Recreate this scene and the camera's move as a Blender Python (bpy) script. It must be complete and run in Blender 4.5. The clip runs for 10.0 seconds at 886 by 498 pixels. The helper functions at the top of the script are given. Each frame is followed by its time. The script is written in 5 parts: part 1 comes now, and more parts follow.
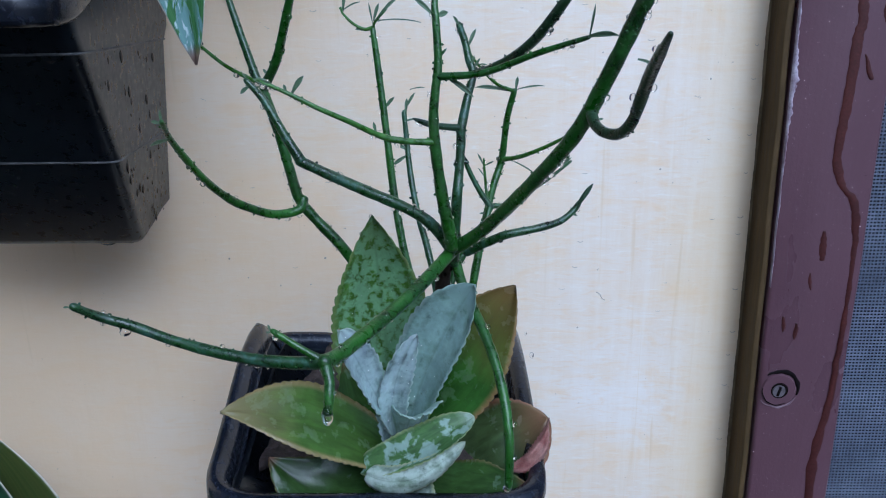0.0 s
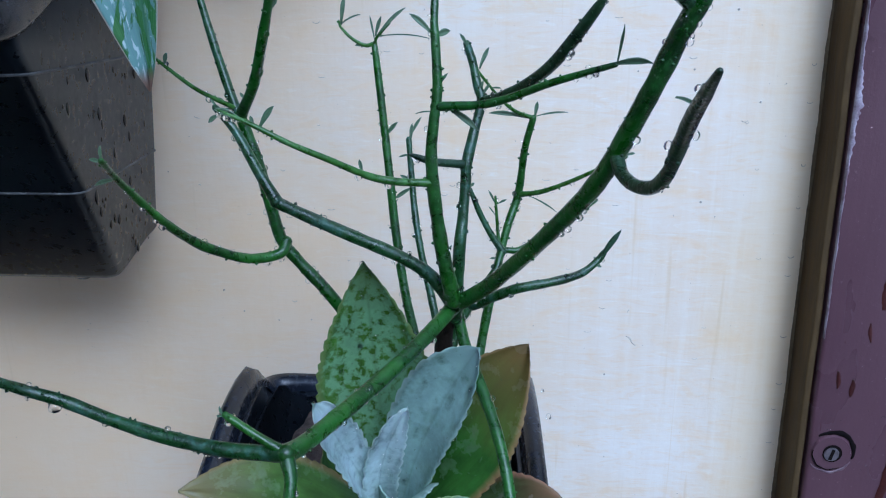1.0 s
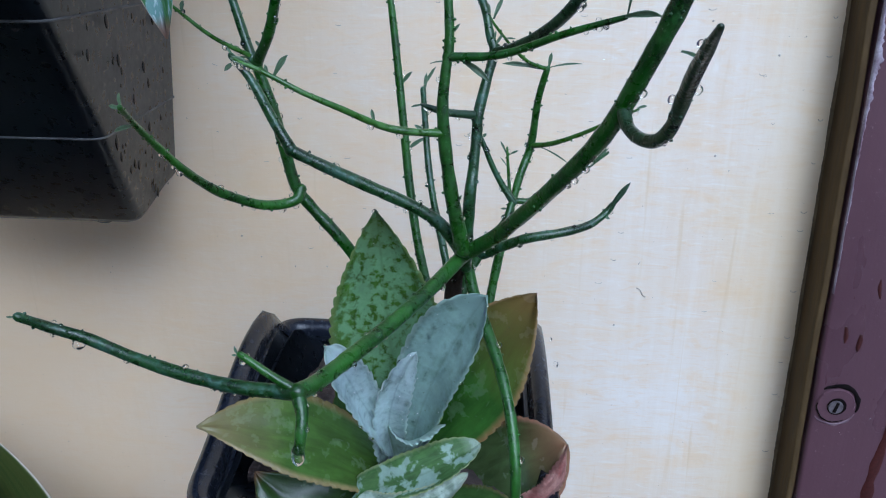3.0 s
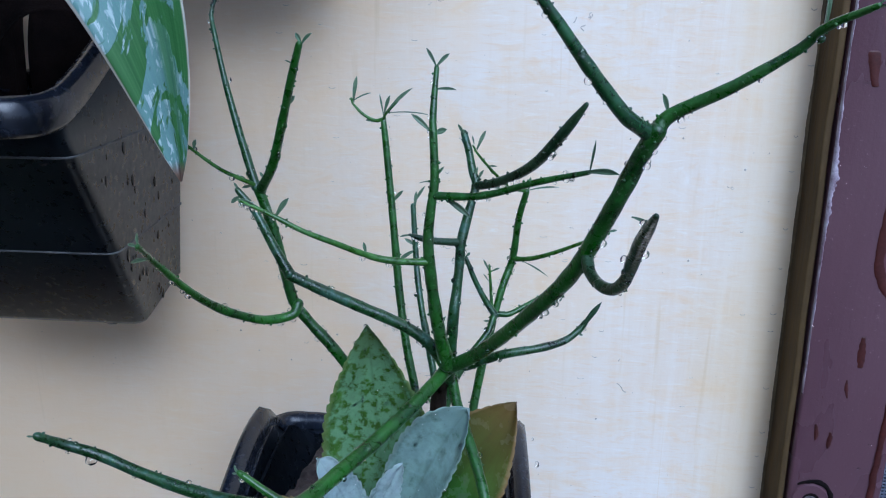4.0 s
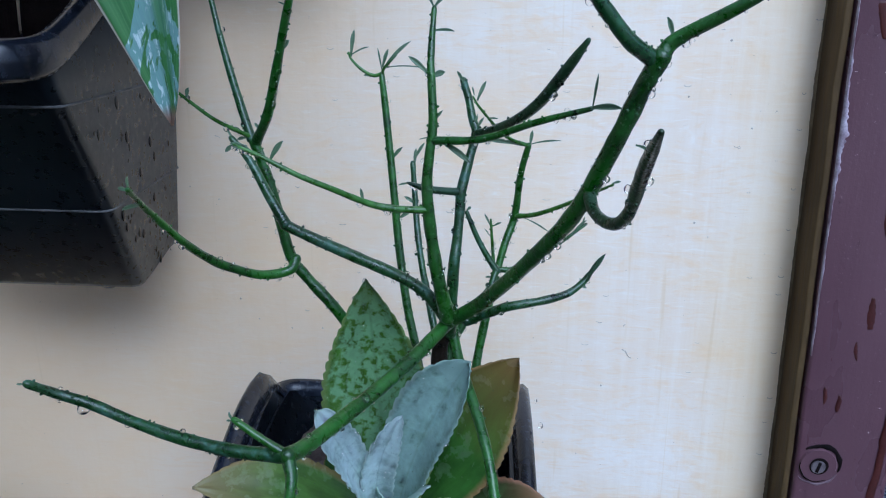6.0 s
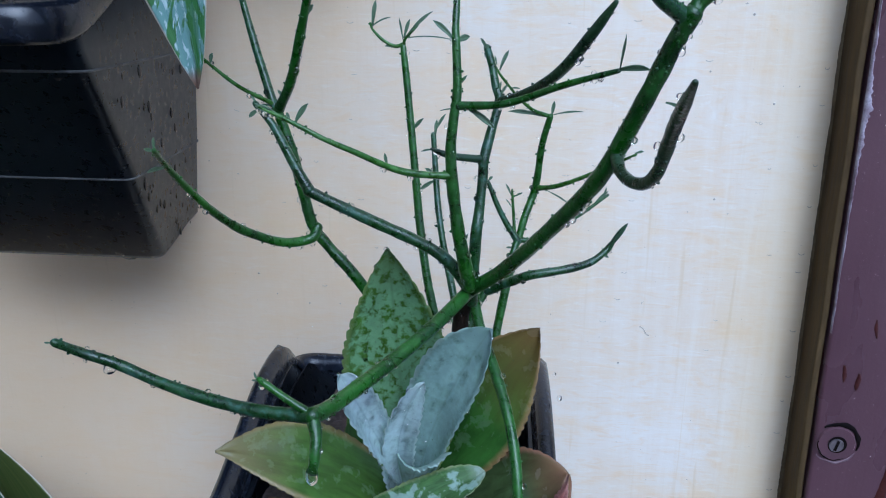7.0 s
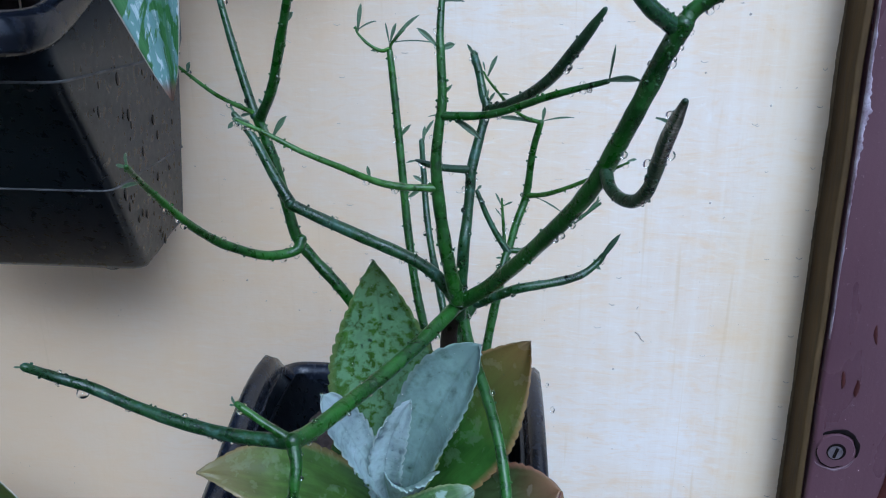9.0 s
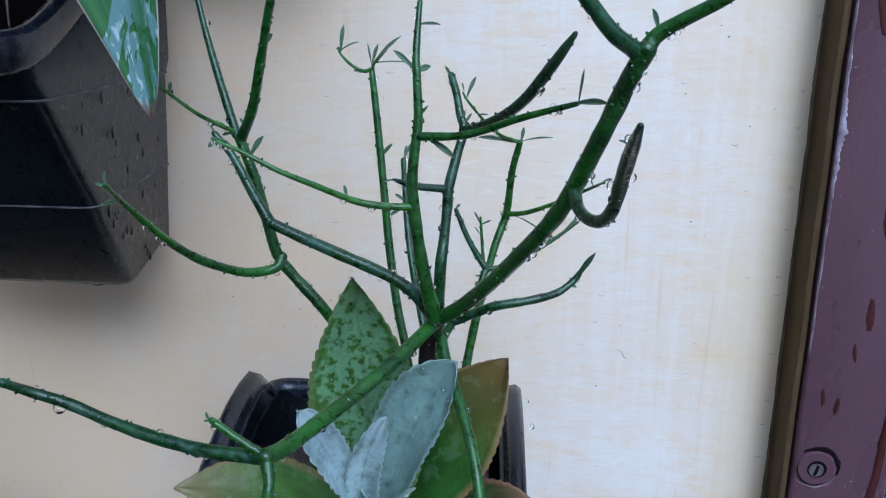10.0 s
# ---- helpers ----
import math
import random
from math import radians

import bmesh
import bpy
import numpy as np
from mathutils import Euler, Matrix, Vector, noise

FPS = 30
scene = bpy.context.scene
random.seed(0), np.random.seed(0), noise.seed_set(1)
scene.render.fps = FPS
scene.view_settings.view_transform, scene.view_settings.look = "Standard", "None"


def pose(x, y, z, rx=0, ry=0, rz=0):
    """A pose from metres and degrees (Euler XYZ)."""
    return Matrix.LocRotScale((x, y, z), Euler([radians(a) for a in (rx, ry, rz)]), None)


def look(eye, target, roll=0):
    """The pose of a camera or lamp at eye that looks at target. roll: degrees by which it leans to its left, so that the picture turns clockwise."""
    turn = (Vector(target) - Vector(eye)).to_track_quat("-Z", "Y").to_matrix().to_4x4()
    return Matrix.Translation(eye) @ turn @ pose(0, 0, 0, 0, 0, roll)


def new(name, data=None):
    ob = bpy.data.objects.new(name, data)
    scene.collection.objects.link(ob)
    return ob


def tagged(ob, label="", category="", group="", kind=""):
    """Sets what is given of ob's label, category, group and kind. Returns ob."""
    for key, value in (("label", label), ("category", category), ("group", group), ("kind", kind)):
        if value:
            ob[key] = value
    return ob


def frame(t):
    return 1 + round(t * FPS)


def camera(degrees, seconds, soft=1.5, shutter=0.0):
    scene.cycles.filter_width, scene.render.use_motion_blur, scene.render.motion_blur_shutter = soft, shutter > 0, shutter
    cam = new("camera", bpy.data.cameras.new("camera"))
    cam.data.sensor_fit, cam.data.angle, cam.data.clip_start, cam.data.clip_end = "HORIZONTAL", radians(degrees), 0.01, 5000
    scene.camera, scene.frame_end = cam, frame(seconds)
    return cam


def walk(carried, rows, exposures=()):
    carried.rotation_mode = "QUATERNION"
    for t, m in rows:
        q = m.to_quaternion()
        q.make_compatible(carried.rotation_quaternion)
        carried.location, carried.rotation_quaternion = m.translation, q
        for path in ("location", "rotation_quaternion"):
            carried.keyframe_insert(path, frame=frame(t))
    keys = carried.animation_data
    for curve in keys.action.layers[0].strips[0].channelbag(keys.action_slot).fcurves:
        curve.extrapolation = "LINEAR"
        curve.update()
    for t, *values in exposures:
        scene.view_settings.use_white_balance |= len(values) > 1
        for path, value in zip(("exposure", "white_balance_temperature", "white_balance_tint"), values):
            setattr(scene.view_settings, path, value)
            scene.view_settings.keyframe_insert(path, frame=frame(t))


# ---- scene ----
cam = camera(58.4, 10.0, soft=1.1)
PATH = [
    (0, (0.028, 0.045, 1.517), (-0.014, 1.956, 0.927), -0.7),
    (0.2, (0.031, 0.076, 1.520), (-0.012, 1.989, 0.937), -0.2),
    (0.3, (0.035, 0.084, 1.522), (-0.003, 1.998, 0.941), 0.0),
    (0.5, (0.042, 0.096, 1.525), (-0.022, 2.008, 0.942), 0.2),
    (1, (0.04, 0.099, 1.521), (-0.09, 2.009, 0.941), -0.3),
    (1.5, (0.04, 0.098, 1.521), (-0.134, 2.005, 0.942), -0.1),
    (1.7, (0.039, 0.1, 1.517), (-0.13, 2.005, 0.931), -0.1),
    (1.8, (0.04, 0.1, 1.516), (-0.137, 1.992, 0.896), -0.1),
    (2, (0.04, 0.103, 1.512), (-0.131, 1.963, 0.798), 0.1),
    (2.2, (0.041, 0.104, 1.502), (-0.119, 1.954, 0.759), -0.3),
    (3.3, (0.046, 0.088, 1.532), (-0.133, 1.968, 0.874), 0.3),
    (3.5, (0.048, 0.085, 1.537), (-0.13, 1.977, 0.913), 0.4),
    (4, (0.05, 0.075, 1.553), (-0.122, 1.99, 1.004), 0.6),
    (4.5, (0.059, 0.076, 1.552), (-0.095, 1.997, 1.017), 0.5),
    (5, (0.073, 0.077, 1.556), (-0.039, 2.005, 1.035), 0.1),
    (5.5, (0.063, 0.081, 1.541), (-0.058, 2.003, 1.003), 0.3),
    (6, (0.052, 0.078, 1.535), (-0.132, 1.986, 0.963), 0.1),
    (6.2, (0.049, 0.079, 1.531), (-0.137, 1.983, 0.95), 0.3),
    (7.5, (0.046, 0.073, 1.525), (-0.18, 1.967, 0.922), 0.1),
    (8, (0.042, 0.074, 1.523), (-0.193, 1.963, 0.907), 0.1),
    (8.5, (0.043, 0.079, 1.523), (-0.191, 1.966, 0.901), 0.2),
    (9, (0.051, 0.087, 1.531), (-0.155, 1.98, 0.918), -0.1),
    (9.5, (0.055, 0.085, 1.536), (-0.145, 1.99, 0.963), -0.1),
    (10, (0.059, 0.084, 1.533), (-0.139, 1.989, 0.959), 0.2),
]
walk(cam, [(t, look(eye, target, roll)) for t, eye, target, roll in PATH], [(0, -0.04, 4465, 7), (0.5, 0.02, 4445, 6), (1, 0.02, 4295, 6), (1.5, 0.02, 4415, 6), (2, 0.02, 4535, 6), (3.5, 0.02, 4545, 6), (4, 0.02, 4385, 7), (4.5, 0.02, 4385, 6), (6.2, 0.02, 4400, 6), (7.5, 0.02, 4445, 6), (8, 0.02, 4525, 6), (8.5, 0.02, 4495, 6), (9, 0.02, 4425, 6), (9.5, 0.02, 4385, 6), (10, 0.02, 4395, 6)])

# ---- world and light ----
SUN_EL, SUN_AZ = radians(45), radians(158)
world = bpy.data.worlds.new("sky")
scene.world = world
world.use_nodes = True
wn = world.node_tree
sky = wn.nodes.new("ShaderNodeTexSky")
sky.sky_type, sky.sun_disc = "NISHITA", False
sky.sun_elevation, sky.sun_rotation = SUN_EL, SUN_AZ
sky.air_density, sky.dust_density, sky.ozone_density = 0.6, 5.0, 0.3
wn.links.new(sky.outputs[0], wn.nodes["Background"].inputs[0])
wn.nodes["Background"].inputs[1].default_value = 0.15
sun_data = bpy.data.lights.new("sun", "SUN")
sun_data.energy, sun_data.angle, sun_data.color = 1.3, radians(45), (1.0, 0.97, 0.93)
sun = new("sun", sun_data)
sun.matrix_world = look((0, 0, 6), (-math.sin(SUN_AZ), -math.cos(SUN_AZ), 6 - math.tan(SUN_EL)))


# ---- materials ----
def nodes_of(name):
    m = bpy.data.materials.new(name)
    m.use_nodes = True
    t = m.node_tree
    return m, t, t.nodes["Principled BSDF"]


def put(t, kind, **inputs):
    n = t.nodes.new(kind)
    for key, value in inputs.items():
        n.inputs[key.replace("_", " ")].default_value = value
    return n


def ramp(t, fac, stops):
    n = t.nodes.new("ShaderNodeValToRGB")
    t.links.new(fac, n.inputs[0])
    e = n.color_ramp.elements
    while len(e) < len(stops):
        e.new(0.5)
    for k, (p, c) in zip(e, stops):
        k.position, k.color = p, (c, c, c, 1) if isinstance(c, float) else (*c, 1)
    return n.outputs[0]


def mixed(t, fac, a, b, mode="MIX"):
    n = t.nodes.new("ShaderNodeMix")
    n.data_type, n.blend_type = "RGBA", mode
    for sock, v in ((n.inputs[0], fac), (n.inputs[6], a), (n.inputs[7], b)):
        if isinstance(v, bpy.types.NodeSocket):
            t.links.new(v, sock)
        else:
            sock.default_value = v if isinstance(v, float) else (*v, 1)
    return n.outputs[2]


def coords(t, stretch=(1, 1, 1), source="Object"):
    c = t.nodes.new("ShaderNodeTexCoord")
    m = t.nodes.new("ShaderNodeMapping")
    m.inputs["Scale"].default_value = stretch
    t.links.new(c.outputs[source], m.inputs[0])
    return m.outputs[0]


def noisy(t, vec, scale, detail=4.0, rough=0.55, distortion=0.0):
    n = put(t, "ShaderNodeTexNoise", Scale=scale, Detail=detail, Roughness=rough, Distortion=distortion)
    t.links.new(vec, n.inputs["Vector"])
    return n.outputs["Fac"]


def bumped(t, p, height, strength, distance):
    b = put(t, "ShaderNodeBump", Strength=strength, Distance=distance)
    t.links.new(height, b.inputs["Height"])
    t.links.new(b.outputs[0], p.inputs["Normal"])


def simple(name, a, b, scale, rough, bump=0.2, depth=0.0005, metal=0.0, coat=0.0, stretch=(1, 1, 1), rough_to=None, spec=0.5):
    m, t, p = nodes_of(name)
    v = coords(t, stretch)
    big, fine = noisy(t, v, scale), noisy(t, v, scale * 9, 6.0)
    c = mixed(t, ramp(t, big, [(0.3, 0.0), (0.7, 1.0)]), a, b)
    c = mixed(t, 0.35, c, ramp(t, fine, [(0.3, 0.15), (0.75, 0.85)]), "OVERLAY")
    t.links.new(c, p.inputs["Base Color"])
    t.links.new(ramp(t, fine, [(0.3, float(rough)), (0.75, float(rough_to or rough * 1.3))]), p.inputs["Roughness"])
    p.inputs["Metallic"].default_value, p.inputs["Coat Weight"].default_value = metal, coat
    p.inputs["Coat Roughness"].default_value, p.inputs["Specular IOR Level"].default_value = 0.08, spec
    bumped(t, p, fine, bump, depth)
    return m


def mapped(t, value, lo, hi):
    n = t.nodes.new("ShaderNodeMapRange")
    n.inputs["From Min"].default_value, n.inputs["From Max"].default_value = lo, hi
    t.links.new(value, n.inputs["Value"])
    return n.outputs[0]


def plaster():
    m, t, p = nodes_of("cream_plaster")
    v = coords(t)
    place = t.nodes.new("ShaderNodeSeparateXYZ")
    t.links.new(v, place.inputs[0])

    def shifted(socket, factor, add):
        n = put(t, "ShaderNodeMath")
        n.operation = "MULTIPLY_ADD"
        n.inputs[1].default_value = factor
        t.links.new(socket, n.inputs[0])
        t.links.new(add, n.inputs[2])
        return n.outputs[0]

    cloud = noisy(t, v, 7.0, 5.0)
    side = noisy(t, coords(t, (4, 4, 12)), 4.0, 6.0, 0.64, 1.4)
    brush = noisy(t, coords(t, (3, 3, 75)), 5.0, 5.0, 0.65, 0.8)
    down = noisy(t, coords(t, (24, 24, 1.3)), 4.0, 5.0, 0.65, 0.3)
    fine_down = noisy(t, coords(t, (90, 90, 2.5)), 4.0, 4.0, 0.6, 0.2)
    trowel = noisy(t, coords(t, (8, 8, 46)), 4.0, 6.0, 0.62, 2.4)
    speck = noisy(t, v, 420.0, 3.0)
    # first coat: cream, browner in broad clouds
    c = mixed(t, ramp(t, cloud, [(0.36, 0.0), (0.66, 1.0)]), (0.79, 0.66, 0.49), (0.83, 0.765, 0.665))
    c = mixed(t, ramp(t, noisy(t, v, 4.2, 4.0), [(0.46, 0.0), (0.64, 0.65)]), c, (0.80, 0.63, 0.41))
    # ochre showing through between strokes, and thin pale skimmed patches
    c = mixed(t, ramp(t, side, [(0.50, 0.0), (0.66, 0.60)]), c, (0.80, 0.61, 0.36))
    c = mixed(t, ramp(t, trowel, [(0.53, 0.0), (0.64, 0.46)]), c, (0.78, 0.59, 0.35))
    c = mixed(t, ramp(t, trowel, [(0.30, 0.50), (0.44, 0.0)]), c, (0.87, 0.825, 0.745))
    c = mixed(t, ramp(t, brush, [(0.54, 0.0), (0.70, 0.16)]), c, (0.86, 0.81, 0.725))
    c = mixed(t, ramp(t, brush, [(0.30, 0.12), (0.40, 0.0)]), c, (0.68, 0.56, 0.40))
    streaky = mixed(t, ramp(t, mapped(t, shifted(place.outputs[0], 9.0, cloud), 1.2, 2.6), [(0.0, 0.25), (1.0, 1.0)]), (0.0, 0.0, 0.0), ramp(t, down, [(0.45, 0.0), (0.64, 0.55)]))
    c = mixed(t, streaky, c, (0.87, 0.815, 0.72))
    c = mixed(t, ramp(t, fine_down, [(0.58, 0.0), (0.72, 0.28)]), c, (0.74, 0.61, 0.42))
    # peach towards -X: warm bounced light round the left pot painted in
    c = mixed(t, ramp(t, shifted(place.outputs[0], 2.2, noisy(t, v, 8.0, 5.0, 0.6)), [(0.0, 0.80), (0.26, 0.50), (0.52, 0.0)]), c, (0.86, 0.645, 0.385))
    # tan strip beside the window frame: soft shade and bounce painted in
    c = mixed(t, ramp(t, mapped(t, shifted(place.outputs[0], 12.0, noisy(t, coords(t, (1, 1, 0.35)), 26.0, 4.0)), 2.45, 3.25), [(0.0, 0.0), (1.0, 0.8)]), c, (0.76, 0.60, 0.35))
    # ochre drips, dirt specks
    drip = noisy(t, coords(t, (60, 60, 3.0)), 2.0, 3.0, 0.5, 0.4)
    c = mixed(t, ramp(t, drip, [(0.66, 0.0), (0.74, 0.45)]), c, (0.70, 0.54, 0.30))
    c = mixed(t, ramp(t, speck, [(0.0, 1.0), (0.235, 0.8), (0.26, 0.0)]), c, (0.30, 0.25, 0.20))
    t.links.new(c, p.inputs["Base Color"])
    t.links.new(ramp(t, cloud, [(0.3, 0.38), (0.7, 0.55)]), p.inputs["Roughness"])
    h = mixed(t, 0.5, mixed(t, 0.5, trowel, down), noisy(t, v, 160.0, 4.0))
    bumped(t, p, h, 0.30, 0.0012)
    return m


def stem_skin(name, dark, light, scurf=(0.040, 0.105, 0.030), wax=0.40, rough=0.8, coat=0.32):
    """Wet succulent stem: mottled green with pale scurf, fine scars and a patchy sheen."""
    m, t, p = nodes_of(name)
    v = coords(t)
    long = noisy(t, v, 55.0, 4.0)
    fine = noisy(t, v, 900.0, 5.0)
    mid = noisy(t, v, 210.0, 5.0, 0.6, 0.4)
    c = mixed(t, ramp(t, long, [(0.32, 0.0), (0.68, 1.0)]), dark, light)
    c = mixed(t, 0.4, c, ramp(t, mid, [(0.35, 0.15), (0.65, 0.85)]), "OVERLAY")
    c = mixed(t, ramp(t, mid, [(0.54, 0.0), (0.64, wax)]), c, scurf)
    c = mixed(t, ramp(t, noisy(t, v, 480.0, 3.0), [(0.65, 0.0), (0.71, 0.5)]), c, (0.085, 0.165, 0.055))
    c = mixed(t, ramp(t, fine, [(0.66, 0.0), (0.74, 0.6)]), c, (0.22, 0.26, 0.15))
    t.links.new(c, p.inputs["Base Color"])
    t.links.new(ramp(t, mid, [(0.36, 0.18), (0.62, 0.50)]), p.inputs["Roughness"])
    p.inputs["Specular IOR Level"].default_value = 0.42
    p.inputs["Coat Weight"].default_value, p.inputs["Coat Roughness"].default_value = coat, 0.10
    bumped(t, p, mixed(t, 0.5, fine, noisy(t, v, 330.0, 5.0)), rough, 0.0008)
    return m


def leaf_skin(name, green, bloom, lo, hi, margin, tip, tip_from=0.7, scale=150.0, margin_w=0.9, gloss=0.27):
    """A waxy leaf: green where wet, pale bloom where dry, with a margin and a tip of other colours."""
    green, bloom = tuple(x * 0.78 for x in green), tuple(x * 0.86 for x in bloom)
    margin, tip = tuple(x * 0.85 for x in margin), tuple(x * 0.85 for x in tip)
    m, t, p = nodes_of(name)
    v = coords(t)
    patch = noisy(t, v, scale, 6.0, 0.58, 0.15)
    large = noisy(t, v, scale * 0.3, 3.0)
    sep = t.nodes.new("ShaderNodeSeparateXYZ")
    t.links.new(coords(t, source="UV"), sep.inputs[0])
    across, along = sep.outputs[0], sep.outputs[1]
    ab = t.nodes.new("ShaderNodeMath")
    ab.operation = "ABSOLUTE"
    sub = t.nodes.new("ShaderNodeMath")
    sub.operation = "SUBTRACT"
    sub.inputs[1].default_value = 0.5
    t.links.new(across, sub.inputs[0])
    t.links.new(sub.outputs[0], ab.inputs[0])
    bare = put(t, "ShaderNodeMath")
    bare.operation = "SUBTRACT"
    t.links.new(patch, bare.inputs[0])
    t.links.new(ramp(t, ab.outputs[0], [(0.30, 0.0), (0.5, 0.14)]), bare.inputs[1])
    dry = ramp(t, bare.outputs[0], [(lo, 0.0), (hi, 1.0)])
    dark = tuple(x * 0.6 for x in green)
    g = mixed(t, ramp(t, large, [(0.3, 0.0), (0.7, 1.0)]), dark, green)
    vein = noisy(t, coords(t, (5, 2.2, 1), "UV"), 2.2, 5.0, 0.6, 0.8)
    g = mixed(t, 0.40, g, ramp(t, vein, [(0.35, 0.22), (0.65, 0.78)]), "OVERLAY")
    c = mixed(t, dry, g, mixed(t, ramp(t, noisy(t, v, 500.0), [(0.3, 0.0), (0.7, 1.0)]), bloom, tuple(x * 0.86 for x in bloom)))
    wob = t.nodes.new("ShaderNodeMath")
    wob.operation = "MULTIPLY_ADD"
    wob.inputs[1].default_value, wob.inputs[2].default_value = 0.22, -0.11
    t.links.new(large, wob.inputs[0])
    tipv = t.nodes.new("ShaderNodeMath")
    t.links.new(along, tipv.inputs[0])
    t.links.new(wob.outputs[0], tipv.inputs[1])
    c = mixed(t, ramp(t, ab.outputs[0], [(0.0, 0.35), (0.035, 0.0)]), c, tuple(x * 0.55 for x in green))
    c = mixed(t, 0.30, c, ramp(t, noisy(t, v, 95.0, 6.0, 0.68), [(0.32, 0.2), (0.68, 0.8)]), "OVERLAY")
    c = mixed(t, ramp(t, tipv.outputs[0], [(tip_from, 0.0), (1.0, 0.85)]), c, tip)
    c = mixed(t, ramp(t, ab.outputs[0], [(margin_w * 0.5 - 0.03, 0.0), (margin_w * 0.5 + 0.035, 0.9)]), c, margin)
    c = mixed(t, ramp(t, noisy(t, v, 700.0, 2.0), [(0.70, 0.0), (0.76, 0.7)]), c, (0.05, 0.07, 0.03))
    t.links.new(c, p.inputs["Base Color"])
    t.links.new(ramp(t, patch, [(lo, gloss), (hi, 0.62)]), p.inputs["Roughness"])
    p.inputs["Specular IOR Level"].default_value = 0.35
    p.inputs["Subsurface Weight"].default_value = 0.08
    p.inputs["Subsurface Radius"].default_value = (0.002, 0.003, 0.001)
    bumped(t, p, mixed(t, 0.6, noisy(t, v, 420.0, 4.0), patch), 0.4, 0.0006)
    return m


def strap_skin(name, green, stripe, film_lo=0.42, film_hi=0.45):
    """A long strap leaf with lengthwise stripes, a pale margin and patches of water film with painted glints."""
    m, t, p = nodes_of(name)
    v = coords(t)
    uv = coords(t, (1, 1, 1), "UV")
    sep = t.nodes.new("ShaderNodeSeparateXYZ")
    t.links.new(uv, sep.inputs[0])
    lines = noisy(t, coords(t, (14, 0.7, 1), "UV"), 2.0, 4.0)
    c = mixed(t, ramp(t, lines, [(0.35, 0.0), (0.7, 1.0)]), green, stripe)
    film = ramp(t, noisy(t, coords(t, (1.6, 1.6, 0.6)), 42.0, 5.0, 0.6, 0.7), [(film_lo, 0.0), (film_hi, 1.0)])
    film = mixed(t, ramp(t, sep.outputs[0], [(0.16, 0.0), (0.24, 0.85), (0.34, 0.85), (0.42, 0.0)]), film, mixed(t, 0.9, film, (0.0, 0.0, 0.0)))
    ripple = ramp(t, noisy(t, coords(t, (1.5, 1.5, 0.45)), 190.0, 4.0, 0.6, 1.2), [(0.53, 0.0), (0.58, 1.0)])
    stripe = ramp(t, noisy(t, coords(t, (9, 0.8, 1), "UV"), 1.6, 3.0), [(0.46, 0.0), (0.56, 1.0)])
    glint_mask = mixed(t, stripe, (0.0, 0.0, 0.0), ripple)
    # the film's sky reflection is painted in as pale blue and white
    c = mixed(t, film, c, mixed(t, 0.50, c, mixed(t, glint_mask, (0.27, 0.40, 0.46), (0.80, 0.90, 1.0))))
    sub = t.nodes.new("ShaderNodeMath")
    sub.operation = "SUBTRACT"
    sub.inputs[1].default_value = 0.5
    ab = t.nodes.new("ShaderNodeMath")
    ab.operation = "ABSOLUTE"
    t.links.new(sep.outputs[0], sub.inputs[0])
    t.links.new(sub.outputs[0], ab.inputs[0])
    c = mixed(t, ramp(t, ab.outputs[0], [(0.468, 0.0), (0.485, 0.9)]), c, (0.50, 0.46, 0.38))
    c = mixed(t, ramp(t, sep.outputs[1], [(0.982, 0.0), (0.993, 0.9)]), c, (0.36, 0.22, 0.16))
    t.links.new(c, p.inputs["Base Color"])
    t.links.new(ramp(t, film, [(0.0, 0.42), (1.0, 0.10)]), p.inputs["Roughness"])
    wave = noisy(t, v, 520.0, 4.0)
    bumped(t, p, mixed(t, 0.5, wave, film), 0.5, 0.0007)
    return m


def paint():
    m, t, p = nodes_of("maroon_paint")
    v = coords(t, (1, 1, 0.35))
    large, fine = noisy(t, v, 14.0, 5.0), noisy(t, coords(t), 520.0, 5.0)
    grain = noisy(t, coords(t, (90, 90, 5)), 3.0, 4.0)
    c = mixed(t, ramp(t, large, [(0.3, 0.0), (0.7, 1.0)]), (0.082, 0.039, 0.050), (0.112, 0.057, 0.070))
    c = mixed(t, ramp(t, fine, [(0.66, 0.0), (0.76, 0.5)]), c, (0.24, 0.17, 0.18))
    t.links.new(c, p.inputs["Base Color"])
    t.links.new(ramp(t, large, [(0.3, 0.22), (0.7, 0.40)]), p.inputs["Roughness"])
    bumped(t, p, mixed(t, 0.5, grain, fine), 0.4, 0.0006)
    return m


WALL, PAINT = plaster(), paint()
UNSEEN_WALL = simple("unseen_grey_wall", (0.25, 0.255, 0.25), (0.36, 0.365, 0.36), 4, 0.8, 0.5, 0.002)
JAMB = simple("brown_edge_paint", (0.042, 0.027, 0.010), (0.105, 0.070, 0.028), 30, 0.62, 0.5, 0.0008, stretch=(1, 1, 0.2), spec=0.2)
RUST = simple("wet_red_primer", (0.038, 0.010, 0.009), (0.066, 0.017, 0.014), 60, 0.34, 0.3, 0.0004, spec=0.3)
BLACK = simple("black_plastic", (0.0045, 0.0056, 0.0078), (0.010, 0.0122, 0.0165), 25, 0.24, 0.12, 0.0003, rough_to=0.38, spec=0.26)
BLACK.node_tree.nodes["Principled BSDF"].inputs["Specular Tint"].default_value = (0.66, 0.83, 1.0, 1)
DUSTY = simple("scuffed_black_plastic", (0.0035, 0.0042, 0.007), (0.016, 0.020, 0.032), 30, 0.14, 0.10, 0.0005, rough_to=0.34, spec=0.40)
